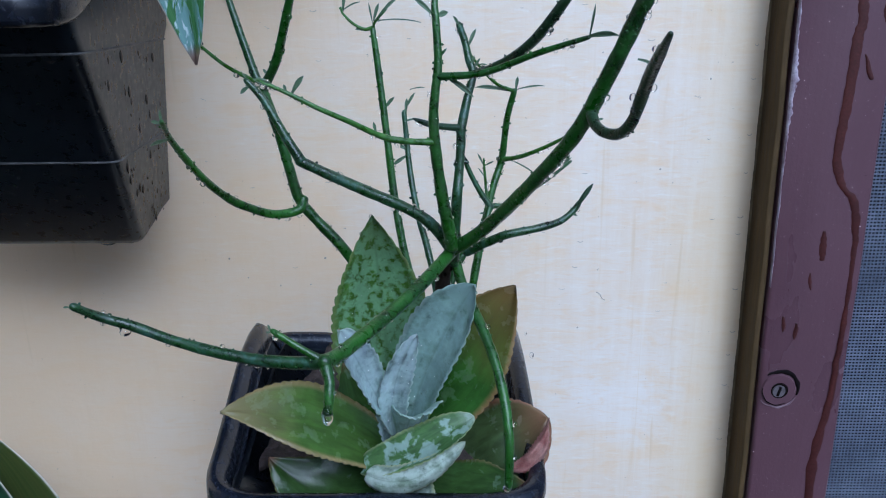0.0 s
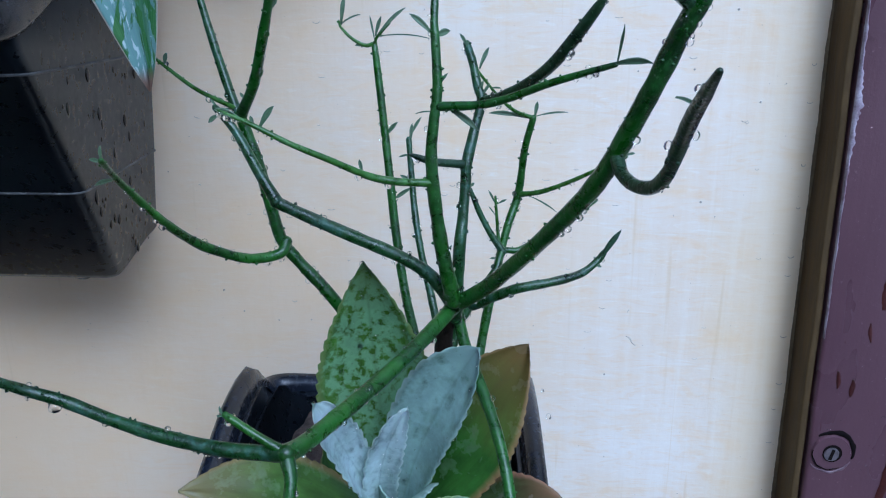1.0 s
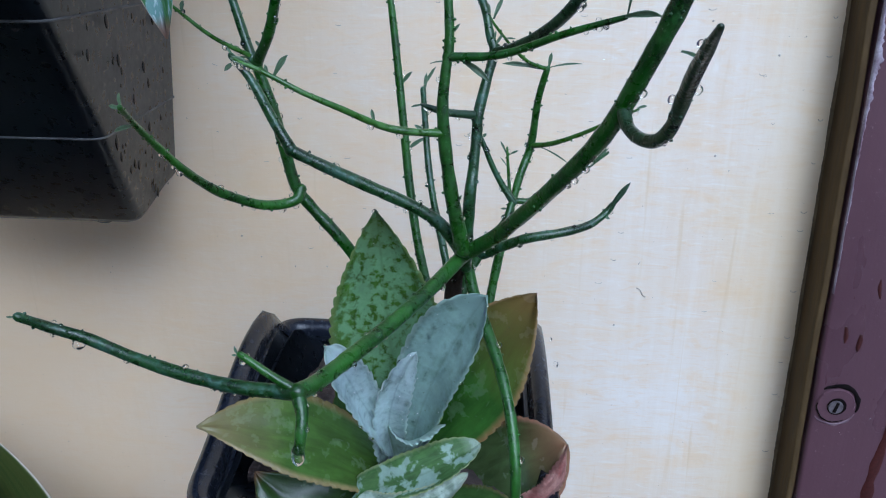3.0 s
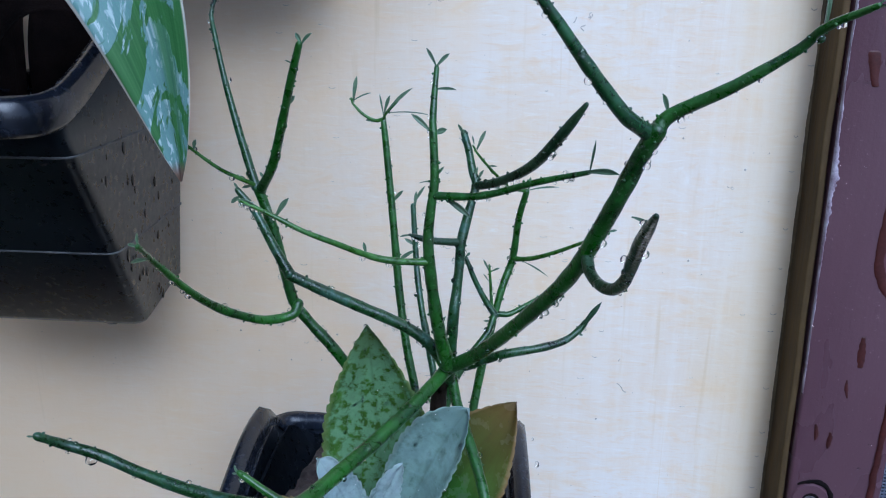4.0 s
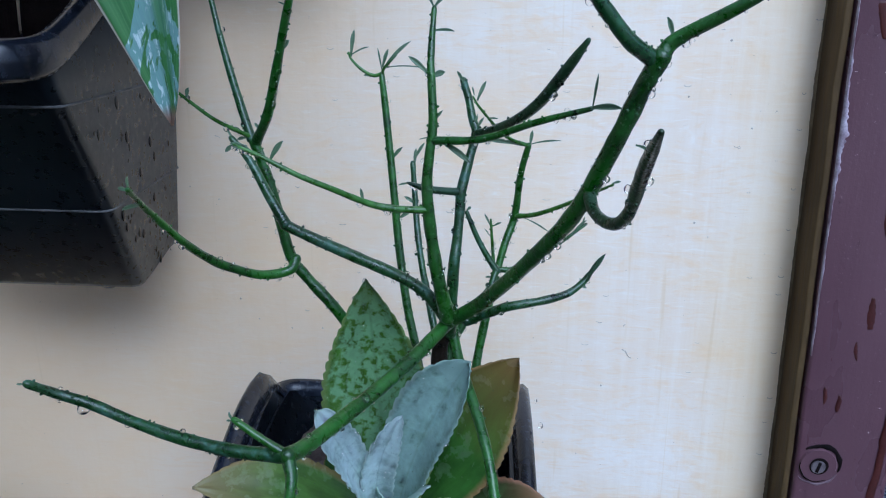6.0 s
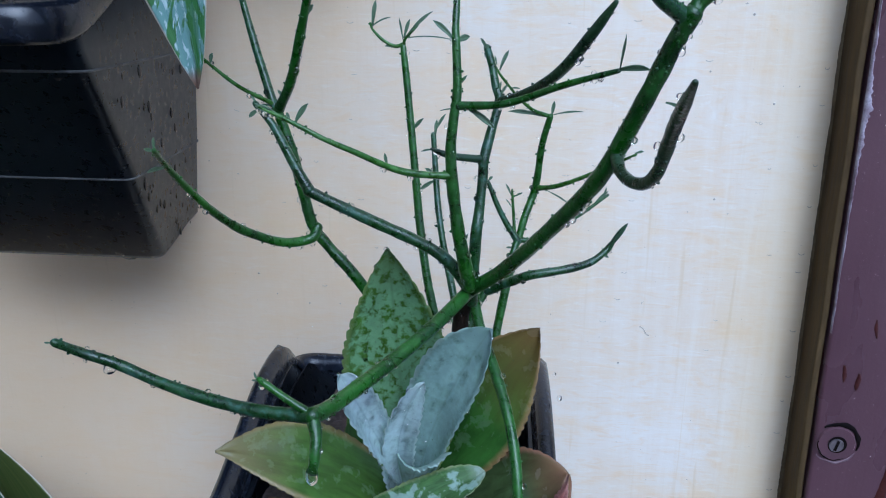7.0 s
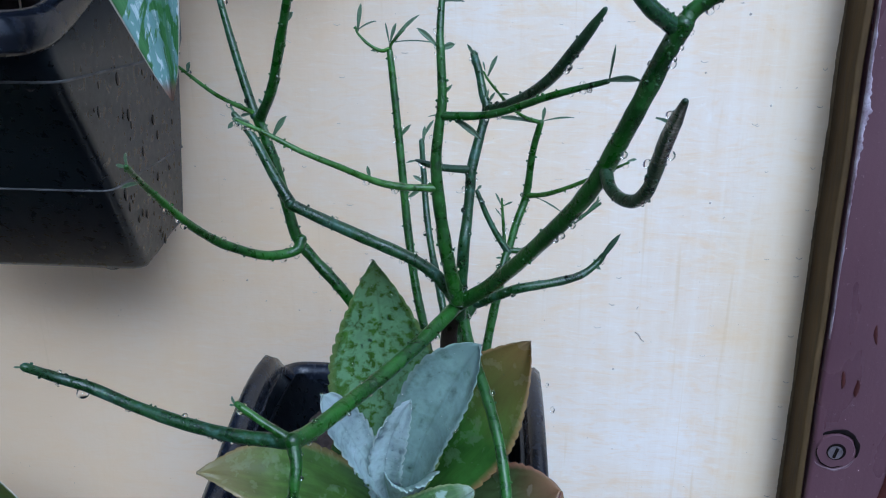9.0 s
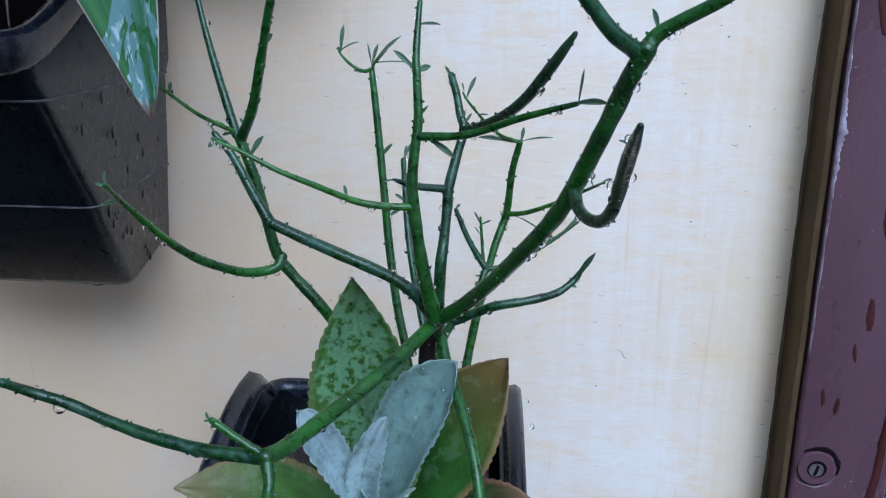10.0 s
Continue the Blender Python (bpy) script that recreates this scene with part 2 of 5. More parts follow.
SEAM = simple("worn_plastic_seam", (0.045, 0.045, 0.046), (0.15, 0.15, 0.148), 60, 0.55, spec=0.3)
SOIL = simple("wet_potting_soil", (0.018, 0.011, 0.009), (0.11, 0.078, 0.068), 160, 0.6, 0.9, 0.002)
STEM = stem_skin("green_stem", (0.0045, 0.024, 0.0008), (0.020, 0.092, 0.002), (0.034, 0.115, 0.018))
STEM_FRESH = stem_skin("fresh_green_stem", (0.007, 0.035, 0.001), (0.027, 0.105, 0.004), (0.042, 0.122, 0.020))
STEM_WAXY = stem_skin("waxy_stem", (0.005, 0.022, 0.003), (0.019, 0.066, 0.012), (0.050, 0.110, 0.080), 0.65)
STEM_SLEEK = stem_skin("sleek_wet_stem", (0.007, 0.032, 0.007), (0.020, 0.075, 0.016), (0.050, 0.120, 0.075), 0.25, 0.25, 0.8)
STEM_DARK = stem_skin("dusky_stem", (0.006, 0.020, 0.006), (0.019, 0.050, 0.014), (0.034, 0.070, 0.034))
SPROUT = stem_skin("young_green_stem", (0.022, 0.076, 0.003), (0.056, 0.150, 0.010), (0.072, 0.160, 0.040))
LEAFLET = simple("leaflet_green", (0.060, 0.110, 0.048), (0.140, 0.200, 0.115), 90, 0.35, 0.3, 0.0003)
BARK = simple("old_stem_bark", (0.009, 0.006, 0.004), (0.030, 0.019, 0.012), 120, 0.6, 0.7, 0.0008, spec=0.2)
PALE_LIP = simple("dull_lilac_paint", (0.11, 0.065, 0.080), (0.19, 0.13, 0.15), 90, 0.35)
EDGE_GLINT = simple("painted_edge_glint", (0.17, 0.12, 0.145), (0.42, 0.37, 0.42), 130, 0.35)
FAINT = simple("faint_plaster_marks", (0.36, 0.30, 0.23), (0.56, 0.50, 0.41), 150, 0.8)
GRIME = simple("brown_grime", (0.10, 0.07, 0.033), (0.22, 0.16, 0.085), 60, 0.8)
METAL = simple("dull_zinc", (0.11, 0.09, 0.095), (0.23, 0.20, 0.21), 200, 0.45, 0.3, 0.0003, metal=0.5)
DARK_GAP = simple("dark_gap", (0.004, 0.003, 0.003), (0.009, 0.006, 0.006), 60, 0.8, spec=0.1)
WIRE = simple("grey_screen_wire", (0.075, 0.088, 0.125), (0.16, 0.18, 0.24), 40, 0.4)
# room walls are near-black: the indoor darkness is put into the paint
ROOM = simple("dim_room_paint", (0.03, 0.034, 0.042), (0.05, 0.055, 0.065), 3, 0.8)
# ground is added out of view, dark so the pots reflect little
GROUND = simple("unseen_dark_ground", (0.020, 0.020, 0.020), (0.036, 0.035, 0.034), 3, 0.55, 0.5, 0.003)
PURPLE = simple("maroon_leaf", (0.030, 0.008, 0.011), (0.060, 0.016, 0.020), 60, 0.45, spec=0.2)
# near-black: shade among the leaf bases is put into the colour
DRY_SHADED = simple("shade_dark_dry_leaf", (0.002, 0.0015, 0.0014), (0.008, 0.005, 0.004), 70, 0.7, 0.8, 0.001, spec=0.04)
LEAF_TALL = leaf_skin("tall_waxy_leaf", (0.092, 0.185, 0.030), (0.172, 0.310, 0.145), 0.41, 0.52, (0.20, 0.26, 0.075), (0.105, 0.165, 0.045), 0.80, 270, 0.93)
LEAF_BLUE = leaf_skin("blue_waxy_leaf", (0.22, 0.33, 0.265), (0.27, 0.39, 0.345), 0.32, 0.50, (0.42, 0.53, 0.45), (0.24, 0.34, 0.30), 0.85, 170, 0.95)
LEAF_OLIVE = leaf_skin("olive_leaf", (0.058, 0.148, 0.020), (0.090, 0.165, 0.055), 0.58, 0.64, (0.26, 0.165, 0.065), (0.185, 0.100, 0.032), 0.52, 110, 0.91)
LEAF_LIME = leaf_skin("yellowing_leaf", (0.100, 0.188, 0.028), (0.140, 0.215, 0.085), 0.57, 0.66, (0.27, 0.21, 0.085), (0.27, 0.205, 0.09), 0.56, 120, 0.86)
# darker green: shade low in the rosette is put into the colour
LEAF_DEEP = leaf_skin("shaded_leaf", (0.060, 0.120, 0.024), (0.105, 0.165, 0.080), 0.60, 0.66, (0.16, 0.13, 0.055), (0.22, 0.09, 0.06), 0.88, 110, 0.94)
LEAF_PINK = leaf_skin("blushing_leaf", (0.070, 0.105, 0.034), (0.115, 0.130, 0.075), 0.60, 0.66, (0.26, 0.13, 0.075), (0.25, 0.13, 0.07), 0.66, 130, 0.90)
# paler blue leaf: sky light on the upturned leaves put into colour
LEAF_SKYLIT = leaf_skin("skylit_blue_leaf", (0.38, 0.50, 0.46), (0.46, 0.58, 0.56), 0.30, 0.50, (0.52, 0.62, 0.56), (0.46, 0.56, 0.54), 0.85, 190, 0.94)
LEAF_FROST = leaf_skin("frosted_heart_leaf", (0.24, 0.37, 0.24), (0.36, 0.48, 0.40), 0.30, 0.50, (0.42, 0.52, 0.42), (0.42, 0.52, 0.45), 0.85, 190, 0.96)
RED_EDGE = simple("red_leaf_edge", (0.17, 0.045, 0.035), (0.36, 0.20, 0.16), 190, 0.5, 0.8, 0.0012)
LEAF_PALE = leaf_skin("pale_leaf_underside", (0.30, 0.38, 0.28), (0.40, 0.47, 0.39), 0.40, 0.55, (0.40, 0.42, 0.23), (0.40, 0.45, 0.34), 0.9, 190, 0.92)
LEAF_FRESH = leaf_skin("fresh_leaf", (0.125, 0.235, 0.070), (0.30, 0.41, 0.33), 0.50, 0.56, (0.33, 0.38, 0.17), (0.36, 0.44, 0.32), 0.88, 150, 0.93)
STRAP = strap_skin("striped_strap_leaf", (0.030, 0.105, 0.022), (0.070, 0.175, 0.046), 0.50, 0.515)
STRAP_DEEP = strap_skin("deep_strap_leaf", (0.010, 0.034, 0.016), (0.024, 0.062, 0.026), 0.72, 0.8)
STRAP_OLIVE = strap_skin("olive_strap_leaf", (0.034, 0.060, 0.012), (0.078, 0.085, 0.020), 0.72, 0.8)

WATER, _t, _p = nodes_of("water")
_p.inputs["Base Color"].default_value = (1, 1, 1, 1)
_p.inputs["Roughness"].default_value, _p.inputs["IOR"].default_value = 0.0, 1.33
_p.inputs["Transmission Weight"].default_value = 1.0
# water beads coloured black in place of the dark plastic's reflection
BLACK_BEADS = simple("black_painted_beads", (0.002, 0.002, 0.002), (0.004, 0.004, 0.005), 60, 0.04, 0.0, rough_to=0.06, spec=0.35)
GLASS, _t, _p = nodes_of("window_glass")
_p.inputs["Base Color"].default_value = (0.75, 0.8, 0.85, 1)
_p.inputs["Roughness"].default_value, _p.inputs["Transmission Weight"].default_value = 0.03, 1.0


# ---- building helpers ----
def world_of(ob):
    return world_of(ob.parent) @ ob.matrix_parent_inverse @ ob.matrix_basis if ob.parent else ob.matrix_basis.copy()


def part(name, bm, material, parent=None, label="", smooth=True):
    """Link a bmesh, given in world places, as one mesh object under a thing or a part."""
    bmesh.ops.recalc_face_normals(bm, faces=bm.faces)
    me = bpy.data.meshes.new(name)
    bm.to_mesh(me)
    bm.free()
    me.materials.append(material)
    if smooth:
        for poly in me.polygons:
            poly.use_smooth = True
    ob = new(name, me)
    if parent:
        ob.parent = parent
        ob.matrix_parent_inverse = world_of(parent).inverted()
    if label:
        tagged(ob, label)
    return ob


def thing(name, place, label, category, group="", kind=""):
    ob = new(name)
    ob.empty_display_size = 0.02
    ob.location = place
    ob.matrix_basis = Matrix.Translation(place)
    return tagged(ob, label, category, group, kind)


def box(x0, x1, y0, y1, z0, z1, bevel=0.0, segments=2):
    bm = bmesh.new()
    bmesh.ops.create_cube(bm, size=1)
    for v in bm.verts:
        v.co = Vector((x0 + (v.co.x + 0.5) * (x1 - x0), y0 + (v.co.y + 0.5) * (y1 - y0), z0 + (v.co.z + 0.5) * (z1 - z0)))
    if bevel:
        bmesh.ops.bevel(bm, geom=list(bm.edges), offset=bevel, segments=segments, profile=0.5, affect="EDGES")
    return bm


def spline(points, per=8):
    """A smooth line through the points."""
    p = [Vector(q) for q in points]
    p = [2 * p[0] - p[1]] + p + [2 * p[-1] - p[-2]]
    out = []
    for i in range(1, len(p) - 2):
        a, b, c, d = p[i - 1:i + 3]
        for k in range(per):
            s = k / per
            out.append(0.5 * (2 * b + (c - a) * s + (2 * a - 5 * b + 4 * c - d) * s * s + (3 * b - a - 3 * c + d) * s ** 3))
    return out + [p[-2]]


def frames_along(line):
    """A tangent and a steady side for each point of a line."""
    out, side = [], None
    for i, q in enumerate(line):
        tan = (line[min(i + 1, len(line) - 1)] - line[max(i - 1, 0)]).normalized()
        if side is None:
            side = tan.orthogonal().normalized()
        side = (side - tan * side.dot(tan)).normalized()
        out.append((tan, side))
    return out


def tube(line, radii, sides=12, round_tip=True):
    bm = bmesh.new()
    fr = frames_along(line)
    rings = []
    n = len(line)
    for i, (q, (tan, side)) in enumerate(zip(line, fr)):
        up = tan.cross(side)
        r = radii[i]
        rings.append([bm.verts.new(q + (side * math.cos(a) + up * math.sin(a)) * r) for a in (2 * math.pi * k / sides for k in range(sides))])
    if round_tip:
        tan, side = fr[-1]
        up = tan.cross(side)
        for f, h in ((0.75, 0.6), (0.35, 0.95)):
            rings.append([bm.verts.new(line[-1] + tan * radii[-1] * h + (side * math.cos(a) + up * math.sin(a)) * radii[-1] * f) for a in (2 * math.pi * k / sides for k in range(sides))])
    for a, b in zip(rings, rings[1:]):
        for k in range(sides):
            bm.faces.new((a[k], a[(k + 1) % sides], b[(k + 1) % sides], b[k]))
    bm.faces.new(rings[-1])
    bm.faces.new(rings[0][::-1])
    return bm


def add_ball(bm, place, r, squash=(1, 1, 1), turn=None, level=1):
    m = Matrix.Translation(place) @ (turn.to_matrix().to_4x4() if turn else Matrix()) @ Matrix.Diagonal((*(Vector(squash) * r), 1))
    bmesh.ops.create_icosphere(bm, subdivisions=level, radius=1, matrix=m)


def blade(base, ctrl, tip, width, facing, cup=0.15, teeth=0, thick=0.0014, widest=0.5, base_w=0.3, wave=0.0, nu=12, nv=30, blunt=1.0, seed=1, lop=(1.0, 1.0), nick=0.07):
    """A leaf with thickness along a curved midrib; facing: the way its upper face looks."""
    nv = max(nv, teeth * 5)
    base, ctrl, tip, facing = Vector(base), Vector(ctrl), Vector(tip), Vector(facing).normalized()
    bm = bmesh.new()
    uv = bm.loops.layers.uv.new("UVMap")
    top, low, st = [], [], {}
    for j in range(nv + 1):
        s = j / nv
        q = base * (1 - s) ** 2 + ctrl * 2 * s * (1 - s) + tip * s * s
        tan = ((ctrl - base) * (1 - s) + (tip - ctrl) * s).normalized()
        side = tan.cross(facing).normalized()
        nor = side.cross(tan)
        e = math.log(0.5) / math.log(widest)
        w = math.sin(math.pi * s ** e) ** blunt if 0 < s < 1 else 0.0
        if s ** e < 0.5:
            w = base_w + (1 - base_w) * w
        w = max(w, 0.012) * width / 2
        row_t, row_l = [], []
        for i in range(nu + 1):
            u = i / nu * 2 - 1
            ww = w * lop[0 if u < 0 else 1]
            if teeth and abs(u) > 0.8:
                step = s * teeth + 0.35 * noise.noise(Vector((s * 5, seed, u)))
                notch = 1 - (1 - step % 1.0) ** 2
                ww *= 1 + nick * (notch - 0.7) * (1 if abs(u) > 0.99 else 0.25) * (0.7 + 0.8 * abs(noise.noise(Vector((int(step) * 0.37, seed, u)))))
                ww += nick * 0.006 * (notch - 0.7) * (abs(u) > 0.99)
            ww *= 1 + 0.05 * noise.noise(Vector((s * 4.0, seed * 3.1, u * 0.6 + 2)))
            k = wave * width * noise.noise(Vector((u * 1.3 + seed, s * 3.1, seed * 7.7)))
            p = q + side * u * ww + nor * (cup * w * u * u * 2 + k + 0.0007 * math.exp(-(u * 7) ** 2) * -1)
            th = thick * (1 - 0.85 * u ** 4) * (1 - 0.5 * s)
            a, b = bm.verts.new(p), bm.verts.new(p - nor * th)
            st[a] = st[b] = ((u + 1) / 2, s)
            row_t.append(a), row_l.append(b)
        top.append(row_t), low.append(row_l)
    def quad(*vs):
        f = bm.faces.new(vs)
        for loop in f.loops:
            loop[uv].uv = st[loop.vert]
    for j in range(nv):
        for i in range(nu):
            quad(top[j][i], top[j][i + 1], top[j + 1][i + 1], top[j + 1][i])
            quad(low[j][i + 1], low[j][i], low[j + 1][i], low[j + 1][i + 1])
        quad(top[j][0], top[j + 1][0], low[j + 1][0], low[j][0])
        quad(top[j][nu], low[j][nu], low[j + 1][nu], top[j + 1][nu])
    for i in range(nu):
        quad(top[0][i], low[0][i], low[0][i + 1], top[0][i + 1])
        quad(top[nv][i], top[nv][i + 1], low[nv][i + 1], low[nv][i])
    return bm


# ---- setting: wall, window, ground ----
WY = 0.56                       # the wall's face
X0, X1, Z0, Z1 = 0.236, 1.20, 0.95, 2.10   # the window's opening
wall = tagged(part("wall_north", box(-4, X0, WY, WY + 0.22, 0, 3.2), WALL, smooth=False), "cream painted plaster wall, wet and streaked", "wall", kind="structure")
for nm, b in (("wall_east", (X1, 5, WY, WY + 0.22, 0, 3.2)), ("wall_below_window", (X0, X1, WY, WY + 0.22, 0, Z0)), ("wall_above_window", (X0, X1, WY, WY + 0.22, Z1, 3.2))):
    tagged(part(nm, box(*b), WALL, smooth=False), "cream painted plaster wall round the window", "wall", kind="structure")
ground = tagged(part("ground", box(-400, 400, -400, 400, -0.3, 0), GROUND, smooth=False), "unseen plain ground, kept dark for pot reflections", "ground", kind="structure")
# added walls out of view: they block sky and bounce fill light
for nm, b in (("wall_opposite", (-4, 0.7, -1.75, -1.55, 0, 2.5)), ("wall_west", (-1.9, -1.7, -1.55, WY, 0, 3.2))):
    tagged(part(nm, box(*b), UNSEEN_WALL, smooth=False), "unseen plain wall added to shape the light", "wall", kind="structure")
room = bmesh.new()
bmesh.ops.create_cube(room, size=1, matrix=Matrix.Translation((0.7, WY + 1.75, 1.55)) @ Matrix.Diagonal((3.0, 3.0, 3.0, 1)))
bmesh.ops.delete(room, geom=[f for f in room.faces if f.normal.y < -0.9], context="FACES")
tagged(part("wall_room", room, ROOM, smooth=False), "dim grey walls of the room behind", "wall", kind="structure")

# window: maroon wooden frame with a painted edge highlight, insect screen and pane
FX0, FX1, FY = 0.2245, 0.2845, 0.53   # the jamb's width and front
window = thing("window_1", (0.7, WY, Z0), "maroon painted wooden window with insect screen", "window", kind="structure")


def rough_bar(x0, x1, y0, y1, z0, z1, seed, bevel=0.0022, cuts=90):
    """A long upright timber with slightly uneven painted arrises."""
    bm = box(x0, x1, y0, y1, z0, z1, bevel, 3)
    geom = [e for e in bm.edges if abs((e.verts[0].co - e.verts[1].co).z) > 0.3]
    bmesh.ops.subdivide_edges(bm, edges=geom, cuts=cuts, use_grid_fill=True)
    for v in bm.verts:
        n1 = noise.noise_vector(Vector((v.co.x * 30, v.co.y * 30 + seed, v.co.z * 22)))
        v.co += Vector((n1.x, n1.y, 0)) * 0.0007
    return bm


def edge_shift(z):
    """How far the jamb's outer edge is moved sideways to fit the camera's view."""
    return 0.0014 + 0.0026 * min(1.3, max(0.0, (1.5 - z) / 0.26))


jamb = rough_bar(FX0, FX1, FY, WY + 0.10, Z0 - 0.02, Z1 + 0.02, 3)
for v in jamb.verts:
    if v.co.x < FX0 + 0.02:
        v.co.x += edge_shift(v.co.z)
part("jamb", jamb, PAINT, window, "maroon painted wooden jamb with drips")
part("jamb", rough_bar(X1 - 0.02, X1 + 0.04, FY, WY + 0.10, Z0 - 0.02, Z1 + 0.02, 9), PAINT, window)
part("head", box(FX1, X1 - 0.02, FY + 0.002, WY + 0.10, Z1 - 0.05, Z1 + 0.018, 0.002), PAINT, window)
part("window_sill", box(FX1, X1 - 0.02, FY + 0.002, WY + 0.10, Z0 - 0.018, Z0 + 0.05, 0.002), PAINT, window)

# strip along the jamb's side, browner and darker than its maroon front
fillet = rough_bar(0.2195, 0.2236, FY + 0.0035, WY - 0.0005, Z0 - 0.02, Z1 + 0.02, 5, 0.001, 160)
for v in fillet.verts:
    v.co.x += edge_shift(v.co.z)
part("side_fillet", fillet, JAMB, window, "brown edge strip with paint gaps")
pane = part("pane", box(FX1, X1 - 0.02, WY + 0.06, WY + 0.064, Z0 + 0.05, Z1 - 0.05), GLASS, window, "dark window pane", smooth=False)
pane.visible_shadow = False



def ribbon(rows):
    """A strip through rows of points."""
    bm = bmesh.new()
    vs = [[bm.verts.new(q) for q in r] for r in rows]
    for a, b in zip(vs, vs[1:]):
        for k in range(len(a) - 1):
            bm.faces.new((a[k], a[k + 1], b[k + 1], b[k]))
    return bm


# pale strip on the arris: the bevel's highlight put into colour
rows = []
for k in range(420):
    z = 1.34 + k * 0.0008
    w = 0.0016 * math.exp(-((z - 1.475) / 0.035) ** 2) + 0.0004
    w *= max(0.0, 0.75 + 0.9 * noise.noise(Vector((3.3, 0.2, z * 60)))) * (0.5 + 1.2 * abs(noise.noise(Vector((9.1, 1.2, z * 260)))))
    w = max(w, 0.00005)
    e = FX0 + edge_shift(z)
    rows.append([(e + 0.0002, FY + 0.0012, z), (e + 0.0006, FY - 0.0002, z), (e + 0.0006 + w * 0.6, FY - 0.0006, z), (e + 0.0007 + w * 1.6, FY - 0.0005, z), (e + 0.0008 + w * 1.6, FY + 0.0008, z)])
part("worn_edge", ribbon(rows), EDGE_GLINT, window, "bevel highlight drawn as a pale strip")
rows = []
for k in range(500):
    z = 1.12 + k * 0.001
    w = 0.0010 + 0.0014 * abs(noise.noise(Vector((1.7, 4.2, z * 20)))) + 0.0007 * abs(noise.noise(Vector((5.7, 4.2, z * 260))))
    e = 0.2197 + edge_shift(z)
    rows.append([(e - w, WY + 0.0004, z), (e - w * 0.7, WY - 0.0006, z), (e + 0.0002, WY - 0.0016, z)])
part("grime_line", ribbon(rows), GRIME, window, "brown grime in the joint")

# screen wires
screen = bmesh.new()
SX0, SX1, SY, PITCH = FX1 - 0.002, 0.46, FY + 0.012, 0.00235
z = 1.12
while z < 1.72:
    bmesh.ops.create_cube(screen, size=1, matrix=Matrix.Translation(((SX0 + SX1) / 2, SY, z)) @ Matrix.Diagonal((SX1 - SX0, 0.0006, 0.00105, 1)))
    z += PITCH
x = SX0
while x < SX1:
    bmesh.ops.create_cube(screen, size=1, matrix=Matrix.Translation((x, SY + 0.0005, 1.42)) @ Matrix.Diagonal((0.0007, 0.0005, 0.62, 1)))
    x += PITCH
tagged(part("screen", screen, WIRE, window, "fine grey insect screen mesh", smooth=False), kind="stuff")


def run_mark(points, widths, seed):
    """A wet run of old paint, lying a hair proud of the jamb."""
    line = spline([(x, 0, z) for x, z in points], 10)
    bm = bmesh.new()
    rows = []
    for i, q in enumerate(line):
        s = i / (len(line) - 1) * (len(widths) - 1)
        k = min(int(s), len(widths) - 2)
        w = widths[k] + (widths[k + 1] - widths[k]) * (s - k)
        w *= 1 + 0.35 * noise.noise(Vector((seed, q.z * 90, 0))) + 0.3 * noise.noise(Vector((seed, q.z * 420, 4)))
        end = min(i, len(line) - 1 - i) / min(8.0, len(line) / 2.2)
        w *= min(1.0, 0.35 + end) ** 0.5
        off = 0.0008 * noise.noise(Vector((seed + 5, q.z * 120, 3)))
        rows.append([bm.verts.new((q.x + off + w * u, FY - h, q.z)) for u, h in ((-1, 0.0001), (-0.8, 0.0004), (0, 0.0005), (0.8, 0.0004), (1, 0.0001))])
    for a, b in zip(rows, rows[1:]):
        for k in range(4):
            bm.faces.new((a[k], a[k + 1], b[k + 1], b[k]))
    for r in (rows[0], rows[-1]):
        q = [bm.verts.new((v.co.x, FY + 0.001, v.co.z)) for v in r]
        for k in range(4):
            bm.faces.new((r[k], r[k + 1], q[k + 1], q[k]))
    return part("paint_run", bm, RUST, window, "wet reddish run down the paint")


run_mark([(0.2500, 1.70), (0.2495, 1.62), (0.2505, 1.585), (0.2522, 1.568), (0.2540, 1.551), (0.2550, 1.537), (0.2605, 1.523), (0.2635, 1.510), (0.2622, 1.490), (0.2615, 1.462), (0.2600, 1.438), (0.2598, 1.423), (0.2650, 1.407), (0.2722, 1.399), (0.2765, 1.385), (0.2780, 1.367), (0.2785, 1.345), (0.2785, 1.315), (0.2775, 1.285), (0.2770, 1.262), (0.2735, 1.235), (0.2712, 1.210), (0.2725, 1.160)], (0.0024, 0.0026, 0.0026, 0.0024, 0.0024, 0.0044, 0.0040, 0.0030, 0.0034, 0.0030, 0.0030, 0.0028, 0.0026, 0.0030, 0.0026, 0.0020, 0.0016, 0.0018, 0.0020, 0.0022, 0.0030, 0.0034, 0.0030), 1)
run_mark([(0.2392, 1.541), (0.2405, 1.533), (0.2412, 1.527), (0.2425, 1.522)], (0.0036, 0.0030, 0.0020, 0.0022), 3)
run_mark([(0.2580, 1.378), (0.2583, 1.366), (0.2588, 1.358)], (0.0018, 0.0024, 0.0026), 4)
run_mark([(0.2765, 1.514), (0.2772, 1.508), (0.2790, 1.502)], (0.0016, 0.0020, 0.0010), 5)
run_mark([(0.2685, 1.486), (0.2710, 1.478), (0.2735, 1.471)], (0.0010, 0.0016, 0.0016), 9)
run_mark([(0.2525, 1.350), (0.2530, 1.344), (0.2540, 1.338)], (0.0010, 0.0013, 0.0006), 6)
run_mark([(0.2390, 1.320), (0.2394, 1.314), (0.2396, 1.309)], (0.0010, 0.0014, 0.0008), 7)
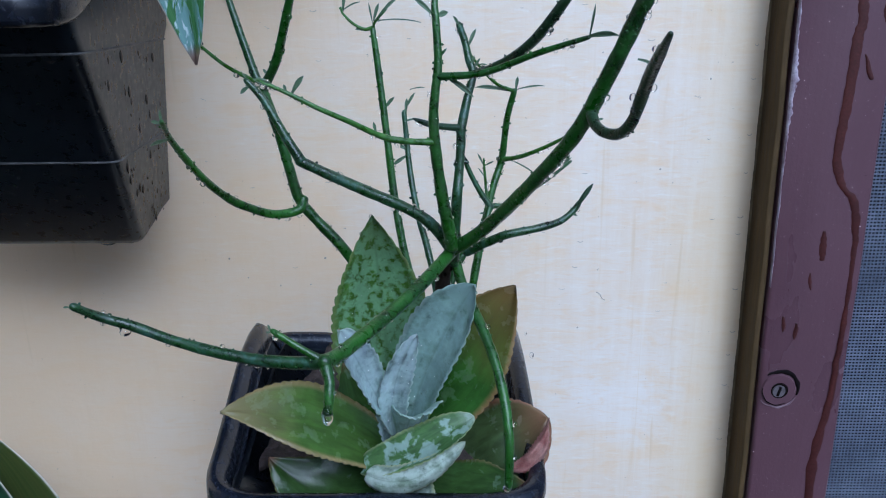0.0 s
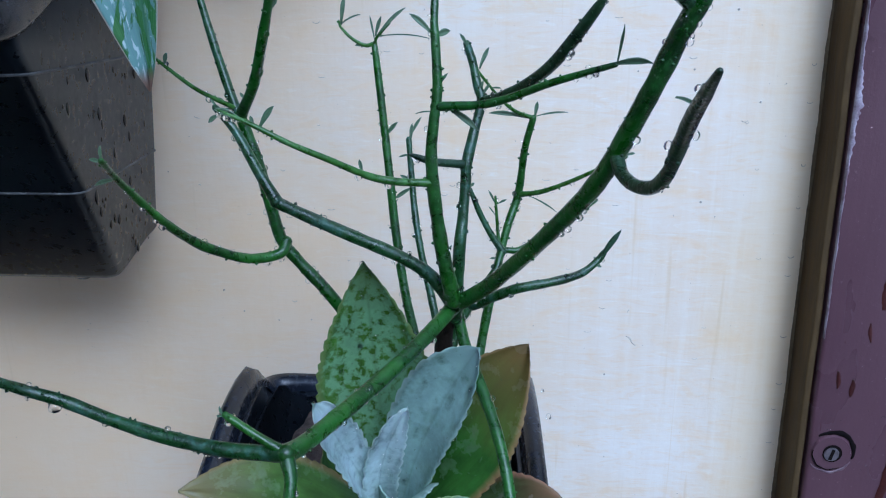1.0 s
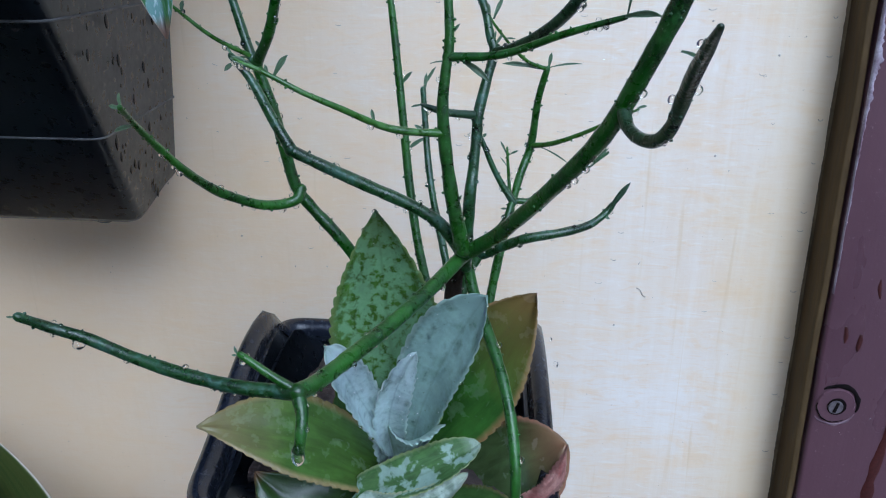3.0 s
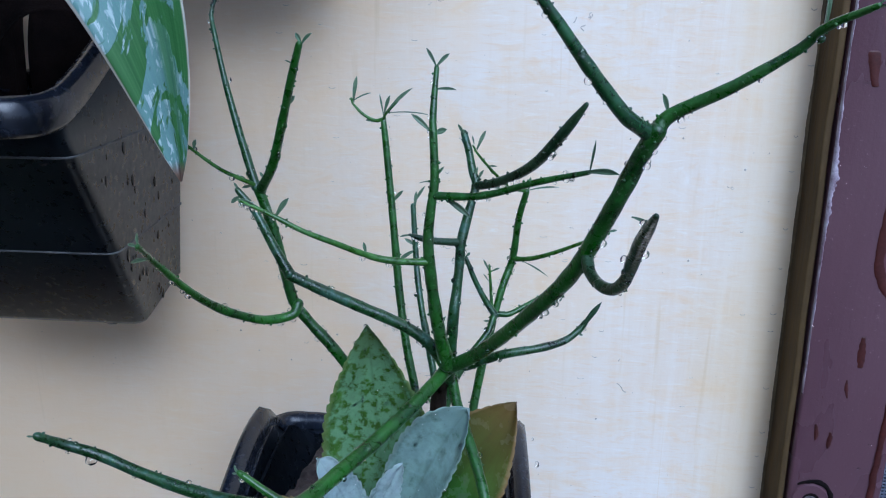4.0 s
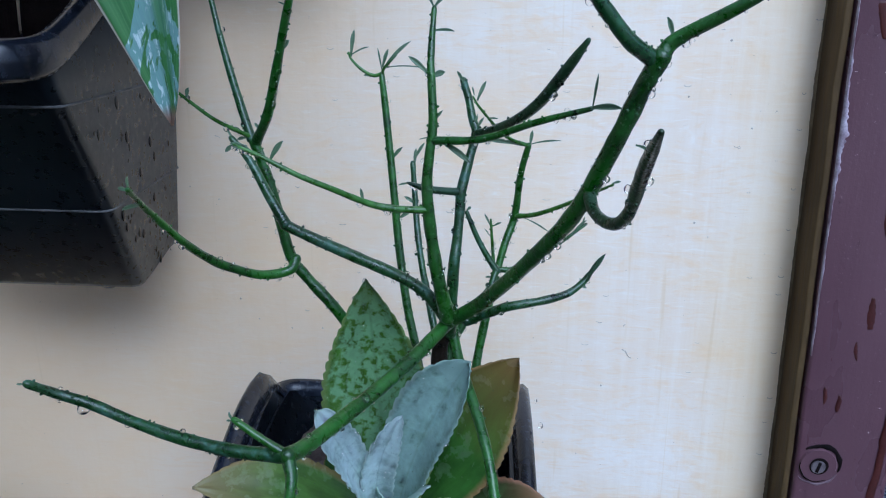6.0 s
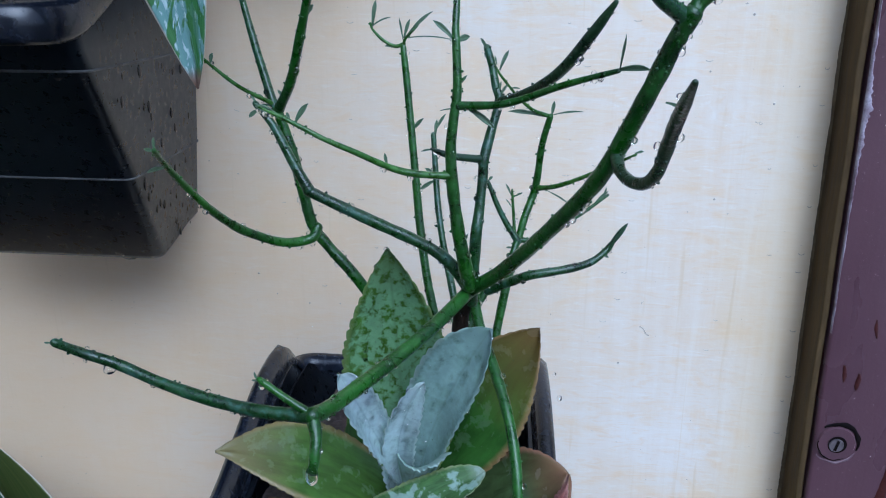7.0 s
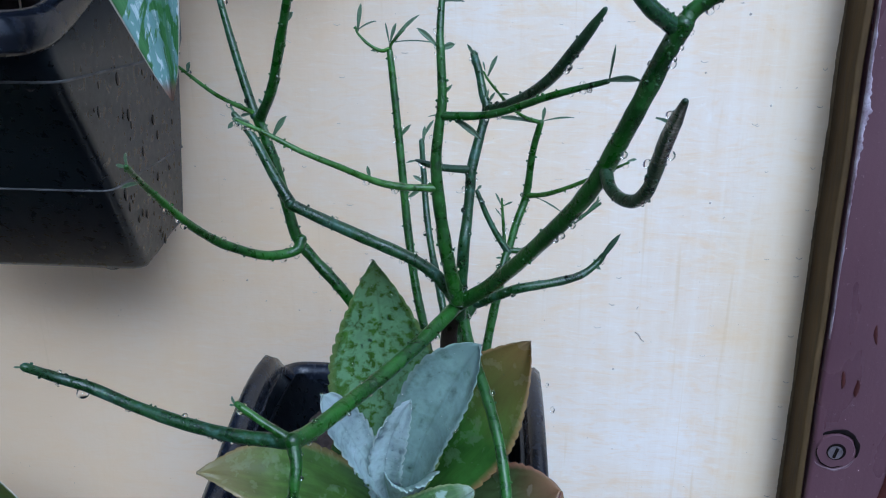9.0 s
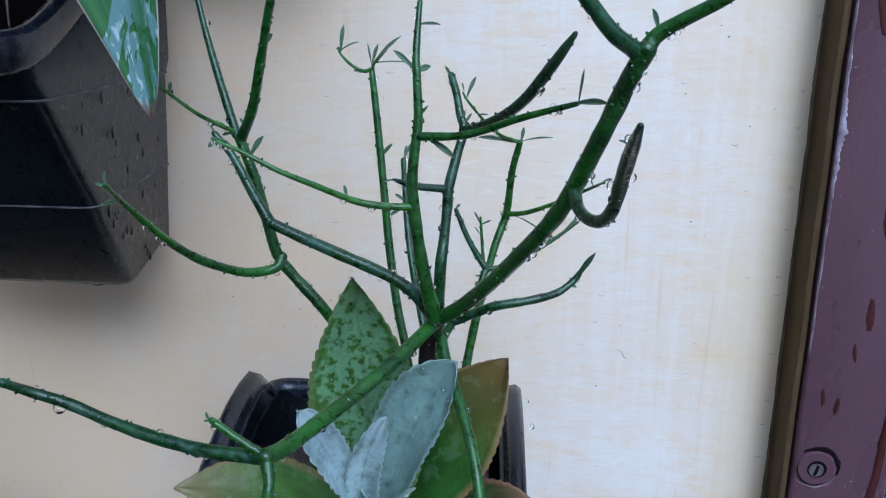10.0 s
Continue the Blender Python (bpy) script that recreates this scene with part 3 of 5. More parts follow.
run_mark([(0.2475, 1.315), (0.2478, 1.309), (0.2480, 1.304)], (0.0012, 0.0016, 0.0010), 8)

# sunk screw
screw = thing("screw_plug", (0.2415, FY, 1.267), "zinc screw in a sunk round plug", "screw")
SC = (0.2415, FY, 1.267)


def crescent(a0, a1, r, wide, y, seed, rough=0.3):
    """A ragged arc round the plug, widest in its middle."""
    rows = []
    for k in range(41):
        f = k / 40
        a = radians(a0 + (a1 - a0) * f)
        w = wide * (math.sin(math.pi * min(1, 0.06 + f * 0.9)) ** 0.6) * (1 + rough * noise.noise(Vector((seed, f * 9, 0))))
        rr = r * (1 + 0.05 * noise.noise(Vector((seed + 3, f * 5, 0))))
        rows.append([(SC[0] + q * math.cos(a), yy, SC[2] + q * math.sin(a)) for q, yy in ((rr - w / 2, y + 0.0006), (rr - w * 0.35, y), (rr + w * 0.35, y), (rr + w / 2, y + 0.0006))])
    return ribbon(rows)


# near-black arcs on the flat face stand for shade in the plug's recess
part("gap", crescent(-18, 128, 0.0132, 0.0034, FY - 0.0004, 1.7, 0.6), DARK_GAP, screw, "dark ragged gap round the plug")
part("gap", crescent(170, 300, 0.0108, 0.0009, FY - 0.0013, 4.1, 0.6), DARK_GAP, screw, "thin dark line under the plug")
part("lip", crescent(215, 335, 0.0132, 0.0016, FY - 0.0004, 8.3, 0.6), PALE_LIP, screw, "paler arc below the plug")


def disc(r0, r1, depth, y, dx=0.0, dz=0.0, sides=40):
    bm = bmesh.new()
    bmesh.ops.create_cone(bm, cap_ends=True, segments=sides, radius1=r1, radius2=r0, depth=depth, matrix=Matrix.Translation((SC[0] + dx, y, SC[2] + dz)) @ Matrix.Rotation(radians(-90), 4, "X"))
    return bm


part("plug", disc(0.0118, 0.0108, 0.0016, FY - 0.0003), PAINT, screw, "maroon painted plug", smooth=False)
part("socket", disc(0.0056, 0.0056, 0.0012, FY - 0.0009, 0.0004), DARK_GAP, screw, "dark screw socket", smooth=False)
head = part("screw_head", disc(0.0048, 0.0042, 0.0014, FY - 0.0013, -0.0002, -0.0004, 28), METAL, screw, "dull zinc screw head", smooth=False)
bm = box(-0.0009, 0.0009, -0.0006, 0.0006, -0.0034, 0.0034)
bmesh.ops.transform(bm, matrix=Matrix.Translation((SC[0] - 0.0002, FY - 0.0018, SC[2] - 0.0004)) @ Matrix.Rotation(radians(14), 4, "Y"), verts=bm.verts)
part("slot", bm, DARK_GAP, head, "dark slot", smooth=False)


# marks and scratches on the plaster
marks = bmesh.new()
rng = random.Random(31)


def scratch(x, z, dx, dz, w):
    """A short crooked scratch, lying just on the plaster."""
    line = spline([(x + dx * k / 3 + rng.uniform(-1, 1) * w * 2, WY - 0.0002, z + dz * k / 3 + rng.uniform(-1, 1) * w * 2) for k in range(4)], 3)
    for a, b in zip(line, line[1:]):
        d = (b - a)
        add_ball(marks, (a + b) / 2, 1.0, (max(abs(d.x) * 0.7, w), 0.0003, max(abs(d.z) * 0.7, w)))


scratch(0.1225, 1.327, 0.006, -0.007, 0.00035)
scratch(0.1050, 1.345, 0.003, -0.001, 0.0003)
for k in range(9):
    scratch(0.070 + rng.uniform(0, 0.022), 1.555 + rng.uniform(-0.006, 0.006), rng.uniform(-0.003, 0.003), rng.uniform(-0.004, 0.002), 0.0003)
for x, z in ((0.150, 1.488), (0.119, 1.487), (-0.075, 1.333), (-0.064, 1.352), (0.188, 1.470), (0.171, 1.520), (0.110, 1.300), (-0.130, 1.352), (-0.118, 1.338), (0.160, 1.412)):
    add_ball(marks, (x, WY, z), rng.uniform(0.0005, 0.0009), (1, 0.4, 1))
for k in range(16):
    scratch(rng.uniform(-0.15, 0.2), rng.uniform(1.27, 1.58), rng.uniform(-0.004, 0.004), rng.uniform(-0.002, 0.002), 0.0002)
def drip_arc(x, z, w, h, thin):
    """A thin hooked line left by a drop."""
    arc = [Vector((x + w * math.cos(a), WY - 0.0001, z + h * math.sin(a))) for a in (radians(195 + 150 * k / 8) for k in range(9))]
    for a, b in zip(arc, arc[1:]):
        d = b - a
        add_ball(marks, (a + b) / 2, 1.0, (max(abs(d.x) * 0.75, thin), 0.00025, max(abs(d.z) * 0.75, thin)))


for k in range(13):
    drip_arc(0.2175 + rng.uniform(-0.003, 0.001), 1.22 + k * 0.028 + rng.uniform(-0.01, 0.01), rng.uniform(0.001, 0.002), rng.uniform(0.0006, 0.0016), 0.00022)
for k in range(44):
    drip_arc(rng.uniform(-0.10, 0.205), rng.uniform(1.30, 1.58), rng.uniform(0.0008, 0.0024), rng.uniform(0.0004, 0.0014), 0.00020)
tagged(part("wall_marks", marks, FAINT), "brown specks and scratches on the plaster", "wall marks", kind="stuff")

# ---- hanging pots ----
POT_BACK = 0.53


def pot_section(cx, hwf, hwb, yf, yb, z, rad, lift=None, n=10, skew=0.0):
    """One level of a pot: a wall-side trapezium with rounded corners."""
    corners = [(cx - hwf, yf), (cx + hwf, yf), (cx + skew + hwb, yb), (cx + skew - hwb, yb)]
    out = []
    for i, c in enumerate(corners):
        p, q, r = Vector(corners[i - 1]), Vector(c), Vector(corners[(i + 1) % 4])
        k = rad if i < 2 else rad * 0.6
        a, b = q + (p - q).normalized() * k, q + (r - q).normalized() * k
        for j in range(n + 1):
            s = j / n
            out.append(a * (1 - s) ** 2 + q * 2 * s * (1 - s) + b * s * s)
        for j in range(1, 12):
            nxt = r + (q - r).normalized() * (rad if (i + 1) % 4 < 2 else rad * 0.6)
            out.append(b + (nxt - b) * j / 12)
    pts = []
    for v in out:
        up = lift(v.x - cx, v.y) if lift else 0.0
        pts.append((v.x, v.y, z + up))
    return pts


def ease(v):
    v = min(1.0, max(0.0, v))
    return v * v * (3 - 2 * v)


def ears(x, y, keep=0.0):
    """How far the rim rises above its front: the sides climb to two rounded ears near the back."""
    e = ease((y - 0.352) / 0.11) * (1 - 0.9 * (1 - keep) * ease((y - 0.480) / 0.038))
    return 0.026 * e * ease((abs(x) - 0.032) / 0.025) - 0.008 * (1 - keep) * ease((y - 0.500) / 0.022)


def loft(levels, closed_end=True):
    bm = bmesh.new()
    rows = [[bm.verts.new(p) for p in lv] for lv in levels]
    n = len(rows[0])
    for a, b in zip(rows, rows[1:]):
        for k in range(n):
            bm.faces.new((a[k], a[(k + 1) % n], b[(k + 1) % n], b[k]))
    if closed_end:
        bm.faces.new(rows[-1])
        for e in bm.edges:
            e.smooth = len(e.link_faces) < 2 or e.calc_face_angle(0.0) < 0.35
    return bm


def hanging_pot(cx, rz, label, grow=0.0, flare=(0.0, 0.0), ear=1.0, skew=0.0, drop=0.0, neck=(0.068, 0.067, 0.064, 0.050), front=0.334, deep=0.0, keep=0.0):
    """A black wall pot: square rim with ears, body sloping back to a narrow foot. grow: how much wider each side is."""
    pot = thing("hanging_pot", (cx, POT_BACK, rz - 0.135), label, "plant pot", "hanging pots on the wall")
    rise = lambda x, y: ear * ears(x, y, keep)
    lip = []
    for off, dz in ((-0.0125, -0.0115), (-0.0115, -0.0115 - deep), (-0.002, -0.012 - deep), (0.0, -0.0095 - deep), (-0.0005, -0.003), (-0.0035, 0.0), (-0.0075, -0.001), (-0.0095, -0.006), (-0.0105, -0.0112)):
        lip.append(pot_section(cx, 0.0770 + grow + flare[0] + off, 0.0790 + grow + flare[1] + off, front - off, POT_BACK + off, rz + dz - drop, 0.032 + off, rise, skew=skew))
    part("rim", loft(lip, False), DUSTY, pot, "scuffed black plastic rim with raised ears")
    foot = lambda x, y: 0.009 * ease((y - 0.468) / 0.06)
    S = lambda a, b, y, dz, r=0.008: pot_section(cx, a + grow, b + grow, y, POT_BACK, rz + dz, r, rise if dz > -0.015 else foot if dz < -0.13 else None)
    body = [S(neck[0] - 0.004, neck[1], front + 0.0105, -0.0102 - drop), S(neck[0], neck[1], front + 0.021, -0.0112 - drop), S(neck[2], neck[3], 0.3665, -0.0185), S(0.0632, 0.0425, 0.3735, -0.0265), S(0.0624, 0.0420, 0.3745, -0.0275),
            S(0.0535, 0.0385, 0.4180, -0.0795), S(0.0525, 0.0380, 0.4195, -0.0815), S(0.0392, 0.0350, 0.4650, -0.1325), S(0.0372, 0.0330, 0.4680, -0.1350), S(0.026, 0.026, 0.474, -0.1355)]
    part("body", loft(body), BLACK, pot, "glossy black moulded plastic body")
    for a, b, y, dz in ((0.0634, 0.0428, 0.3731, -0.0266), (0.0535, 0.0387, 0.4178, -0.0798)):
        seam = [pot_section(cx, a + grow + o, b + grow + o, y - o, POT_BACK + o, rz + dz + e, 0.008) for o, e in ((-0.0006, 0.0007), (0.0003, 0.0004), (0.0003, -0.0004), (-0.0006, -0.0007))]
        part("seam", loft(seam, False), SEAM, pot, "thin greyish moulding line")
    inner = [pot_section(cx, 0.0663 + grow + flare[0], 0.0683 + grow + flare[1], front + 0.0107, POT_BACK - 0.0105, rz - 0.0105 - drop, 0.0215, rise, skew=skew), pot_section(cx, 0.0650 + grow + flare[0], 0.0650 + grow + flare[1], front + 0.0235, POT_BACK - 0.0105, rz - 0.0125 - drop, 0.0215, skew=skew), pot_section(cx, 0.057 + grow, 0.040 + grow, 0.386, POT_BACK - 0.008, rz - 0.03, 0.016)]
    part("inside", loft(inner, False), BLACK, pot)
    hook = box(cx - 0.012, cx + 0.012, POT_BACK - 0.004, WY, rz - 0.05, rz - 0.035, 0.002)
    part("wall_bracket", hook, BLACK, pot)
    return pot


main_pot = hanging_pot(-0.0095, 1.316, "black plastic hanging pot with a succulent and a stick plant", 0.0, (0.0010, 0.001), 0.78, -0.011)
left_pot = hanging_pot(-0.214, 1.526, "wet black plastic hanging pot with a strap-leaved plant", 0.025, (-0.007, -0.029), 1.3, 0.0, 0.0, (0.0655, 0.0465, 0.0645, 0.0450), 0.342, 0.0035, 0.85)
# the third pot is added just out of view to shade the wall
shade_pot = hanging_pot(-0.094, 1.734, "unseen black pot added above to shade the wall", 0.02)
low_pot = hanging_pot(-0.245, 1.150, "black plastic hanging pot with a broad-leaved plant")


def soil_bed(cx, rz, drop, grow=0.0, name="soil"):
    bm = bmesh.new()
    nx, ny = 44, 52
    grid = []
    for j in range(ny + 1):
        y = 0.376 + (0.520 - 0.376) * j / ny
        hw = 0.0595 + grow - max(0, y - 0.40) * 0.10
        row = []
        for i in range(nx + 1):
            x = cx + hw * (i / nx * 2 - 1)
            h = 0.0045 * noise.fractal(Vector((x * 90, y * 90, rz)), 1.0, 2.0, 4) + 0.002 * noise.noise(Vector((x * 320, y * 320, 1)))
            row.append(bm.verts.new((x, y, rz - drop + h)))
        grid.append(row)
    for j in range(ny):
        for i in range(nx):
            bm.faces.new((grid[j][i], grid[j][i + 1], grid[j + 1][i + 1], grid[j + 1][i]))
    r = bmesh.ops.extrude_face_region(bm, geom=list(bm.faces))
    bmesh.ops.translate(bm, verts=[v for v in r["geom"] if isinstance(v, bmesh.types.BMVert)], vec=(0, 0, -0.004))
    return tagged(part(name, bm, SOIL), "dark wet potting soil in the pot", "soil", kind="stuff")


soil_bed(-0.0095, 1.316, 0.009)
soil_bed(-0.214, 1.526, 0.024, 0.018)
soil_bed(-0.245, 1.150, 0.020)
soil_bed(-0.094, 1.734, 0.020, 0.018)

# ---- stick plant ----
stick = thing("stick_plant", (0.021, 0.402, 1.300), "leggy green stick-stemmed succulent with tiny wet leaflets", "plant")
STEMS = []


def stem(points, r0, r1, tip=True, material=None, label=""):
    line = spline(points, 9)
    n = len(line)
    k = len(STEMS)
    length = sum((a - b).length for a, b in zip(line, line[1:]))
    radii, run = [], 0.0
    for i, q in enumerate(line):
        if i:
            run += (q - line[i - 1]).length
        s = run / length
        r = 0.83 * (r0 + (r1 - r0) * s)
        if tip:
            r *= 1 - (0.6 if material is STEM_DARK else 0.12) * max(0.0, (s - 0.7) / 0.3) ** 2
        r *= 1 + 0.10 * noise.noise(Vector((k * 3.3, run * 160, 1.0))) + 0.06 * math.exp(-(run / 0.004) ** 2)
        radii.append(r)
    bm = tube(line, radii, 12, tip)
    add_ball(bm, line[0], radii[0] * 1.06, level=2)
    if not tip:
        add_ball(bm, line[-1], radii[-1] * 1.06, level=2)
    rng = random.Random(100 + k)
    fr = frames_along(line)
    for _ in range(int(length / 0.0046)):
        i = rng.randrange(1, n - 1)
        tan, side = fr[i]
        a = rng.uniform(0, 6.283)
        out = side * math.cos(a) + tan.cross(side) * math.sin(a)
        add_ball(bm, line[i] + out * radii[i] * 0.96, rng.uniform(0.0004, 0.00085), (0.8, 0.8, 1.25), out.to_track_quat("Z", "Y"))
    ob = part("branch", bm, material or (SPROUT if r0 < 0.0019 else STEM), stick, label)
    STEMS.append((ob, line, radii, fr))
    return ob


def leaflet(branch, base, tip, width, material=None):
    base, tip = Vector(base), Vector(tip)
    near = min((q for ob, line, _, _ in STEMS if ob is branch or ob.name.startswith("branch") and (line[0] - base).length < 0.03 for q in line), key=lambda q: (q - base).length, default=base)
    gap = near - base
    gap *= max(0.0, 1 - 0.0008 / max(gap.length, 1e-6)) if gap.length < 0.012 else 0.0
    base, tip = base + gap, tip + gap
    d = tip - base
    ctrl = (base + tip) / 2 + Vector((0, -0.06, 0.10)) * d.length
    bm = blade(base, ctrl, tip, width * 0.60, (0.1, -1, 0.35), 0.2, 0, 0.0007, 0.6, 0.4, nu=4, nv=8)
    return part("leaflet", bm, material or LEAFLET, branch)


trunk = stem([(0.0210, 0.4020, 1.3050), (0.0195, 0.4000, 1.3500), (0.0200, 0.3950, 1.3930), (0.0235, 0.3880, 1.4080)], 0.0052, 0.0042, False, material=BARK)
mast = stem([(0.0248, 0.3800, 1.4154), (0.0231, 0.3770, 1.4247), (0.0209, 0.3740, 1.4377), (0.0193, 0.3730, 1.4495), (0.0181, 0.3715, 1.4617), (0.0176, 0.3710, 1.4733), (0.0186, 0.3715, 1.4845), (0.0194, 0.3720, 1.4899), (0.0197, 0.3730, 1.4974), (0.0190, 0.3750, 1.5101), (0.0185, 0.3770, 1.5174), (0.0187, 0.3800, 1.5266), (0.0192, 0.3830, 1.5364)], 0.0036, 0.0014, material=STEM_FRESH)
second = stem([(0.0252, 0.3880, 1.4052), (0.0268, 0.3840, 1.4342), (0.0278, 0.3870, 1.4450), (0.0288, 0.3910, 1.4586), (0.0291, 0.3920, 1.4652), (0.0316, 0.3970, 1.4766), (0.0342, 0.4010, 1.4874), (0.0326, 0.4030, 1.4935), (0.0308, 0.4060, 1.5013), (0.0283, 0.4100, 1.5083)], 0.0031, 0.002, material=STEM_WAXY)
dusky = stem([(0.0342, 0.4010, 1.4874), (0.0429, 0.3920, 1.4909), (0.0524, 0.3800, 1.4973), (0.0595, 0.3710, 1.5044), (0.0669, 0.3630, 1.5150), (0.0741, 0.3560, 1.5262)], 0.0022, 0.0028, material=STEM_DARK)
stubby = stem([(0.0286, 0.3920, 1.4652), (0.0168, 0.3850, 1.4676), (0.0089, 0.3800, 1.4711)], 0.002, 0.0014, material=STEM_DARK)
rear_right = stem([(0.0276, 0.4250, 1.3246), (0.0338, 0.4410, 1.3668), (0.0384, 0.4480, 1.3919), (0.0453, 0.4590, 1.4210), (0.0507, 0.4650, 1.4375), (0.0531, 0.4610, 1.4594), (0.0564, 0.4570, 1.4741)], 0.0029, 0.0021, material=STEM_FRESH)
rear_twig = stem([(0.0564, 0.4570, 1.4741), (0.0478, 0.4520, 1.4779), (0.0404, 0.4460, 1.4851), (0.0333, 0.4410, 1.4941), (0.0306, 0.4400, 1.4986)], 0.0012, 0.0006)
side_twig = stem([(0.0507, 0.4650, 1.4372), (0.0602, 0.4560, 1.4405), (0.0708, 0.4480, 1.4462), (0.0826, 0.4380, 1.4542), (0.0936, 0.4260, 1.4624)], 0.0016, 0.0008)
rear_mid = stem([(0.0116, 0.4300, 1.3245), (0.0041, 0.4430, 1.3673), (-0.0020, 0.4510, 1.3918), (-0.0068, 0.4590, 1.4189), (-0.0100, 0.4640, 1.4476), (-0.0132, 0.4690, 1.4760), (-0.0167, 0.4740, 1.5048)], 0.003, 0.0021, material=STEM_FRESH)
rear_thin = stem([(0.0216, 0.4150, 1.3297), (0.0160, 0.4280, 1.3754), (0.0116, 0.4370, 1.3953), (0.0055, 0.4520, 1.4134), (0.0019, 0.4620, 1.4305), (-0.0000, 0.4680, 1.4469), (-0.0014, 0.4720, 1.4618)], 0.0026, 0.0018, material=STEM_WAXY)
offshoot = stem([(0.0207, 0.4020, 1.3778), (0.0257, 0.4080, 1.3942), (0.0337, 0.4140, 1.4063), (0.0406, 0.4200, 1.4149), (0.0434, 0.4250, 1.4213), (0.0500, 0.4270, 1.4214), (0.0586, 0.4300, 1.4255), (0.0709, 0.4340, 1.4321), (0.0839, 0.4380, 1.4412)], 0.0027, 0.0009)
offshoot_left = stem([(0.0434, 0.4250, 1.4213), (0.0384, 0.4260, 1.4286), (0.0337, 0.4265, 1.4373), (0.0292, 0.4270, 1.4480)], 0.0019, 0.0013, material=STEM_WAXY)
offshoot_twig = stem([(0.0424, 0.4260, 1.4183), (0.0411, 0.4290, 1.4312), (0.0400, 0.4300, 1.4442)], 0.0011, 0.0007)
right_arm = stem([(0.0317, 0.4000, 1.4062), (0.0421, 0.3940, 1.4129), (0.0493, 0.3900, 1.4171), (0.0637, 0.3925, 1.4194), (0.0742, 0.3975, 1.4212), (0.0807, 0.4010, 1.4254), (0.0832, 0.4030, 1.4281)], 0.0027, 0.0018, material=STEM_WAXY)
left_tall = stem([(0.0087, 0.4250, 1.3247), (-0.0091, 0.4150, 1.3719), (-0.0267, 0.4075, 1.4042), (-0.0406, 0.4070, 1.4210), (-0.0472, 0.4065, 1.4305), (-0.0506, 0.4060, 1.4446), (-0.0544, 0.4060, 1.4615), (-0.0581, 0.4060, 1.4742), (-0.0610, 0.4060, 1.4827)], 0.0035, 0.0027, False)
left_upper = stem([(-0.0598, 0.4060, 1.4821), (-0.0514, 0.3970, 1.4941), (-0.0440, 0.3880, 1.5119), (-0.0366, 0.3790, 1.5315), (-0.0313, 0.3730, 1.5448)], 0.0027, 0.0018)
left_leaning = stem([(-0.0618, 0.4060, 1.4834), (-0.0653, 0.4090, 1.4922), (-0.0708, 0.4130, 1.5076), (-0.0776, 0.4190, 1.5277), (-0.0831, 0.4250, 1.5466), (-0.0856, 0.4290, 1.5557), (-0.0838, 0.4310, 1.5625), (-0.0819, 0.4320, 1.5654)], 0.0024, 0.0010, material=STEM_WAXY)
left_twig = stem([(-0.0611, 0.4060, 1.4837), (-0.0729, 0.3950, 1.4926), (-0.0833, 0.3850, 1.5045)], 0.0012, 0.0008)
left_arm = stem([(-0.0451, 0.4055, 1.4301), (-0.0463, 0.4020, 1.4267), (-0.0515, 0.3980, 1.4256), (-0.0581, 0.3910, 1.4274), (-0.0652, 0.3830, 1.4324), (-0.0709, 0.3760, 1.4378), (-0.0761, 0.3640, 1.4480), (-0.0793, 0.3500, 1.4607), (-0.0800, 0.3370, 1.4712), (-0.0778, 0.3260, 1.4781)], 0.0027, 0.0013, material=STEM_FRESH)
cross_arm = stem([(0.0244, 0.3850, 1.4121), (0.0160, 0.3840, 1.4235), (0.0055, 0.3820, 1.4314), (-0.0116, 0.3785, 1.4402), (-0.0258, 0.3745, 1.4479), (-0.0383, 0.3710, 1.4550)], 0.0032, 0.0027, False, material=STEM_WAXY)
cross_tip = stem([(-0.0383, 0.3710, 1.4556), (-0.0451, 0.3730, 1.4666), (-0.0527, 0.3760, 1.4795), (-0.0599, 0.3775, 1.4878)], 0.0026, 0.0017, material=STEM_WAXY)
thin_arm = stem([(0.0183, 0.3710, 1.4625), (0.0057, 0.3660, 1.4640), (-0.0035, 0.3620, 1.4668), (-0.0144, 0.3530, 1.4738), (-0.0254, 0.3470, 1.4799), (-0.0343, 0.3460, 1.4847), (-0.0414, 0.3460, 1.4880), (-0.0475, 0.3460, 1.4903)], 0.0018, 0.0009)
upper_arm = stem([(0.0190, 0.3720, 1.4890), (0.0380, 0.3650, 1.4910), (0.0580, 0.3530, 1.4990), (0.0750, 0.3420, 1.5050)], 0.002, 0.0012)
bough = stem([(0.0240, 0.3850, 1.4110), (0.0390, 0.3700, 1.4260), (0.0580, 0.3470, 1.4520), (0.0710, 0.3320, 1.4730), (0.0810, 0.3200, 1.4980), (0.0870, 0.3150, 1.5140), (0.0910, 0.3120, 1.5230)], 0.0036, 0.0034, False)
bough_left = stem([(0.0887, 0.3125, 1.5226), (0.0818, 0.3080, 1.5273), (0.0756, 0.3050, 1.5341), (0.0688, 0.3015, 1.5424), (0.0614, 0.2980, 1.5521), (0.0558, 0.2955, 1.5592), (0.0534, 0.2930, 1.5631)], 0.0031, 0.0017, material=STEM_SLEEK)
bough_right = stem([(0.0910, 0.3120, 1.5230), (0.0950, 0.3120, 1.5280), (0.1100, 0.3050, 1.5370), (0.1240, 0.3000, 1.5470), (0.1290, 0.2950, 1.5530), (0.1370, 0.2860, 1.5580)], 0.0027, 0.0012, material=STEM_FRESH)
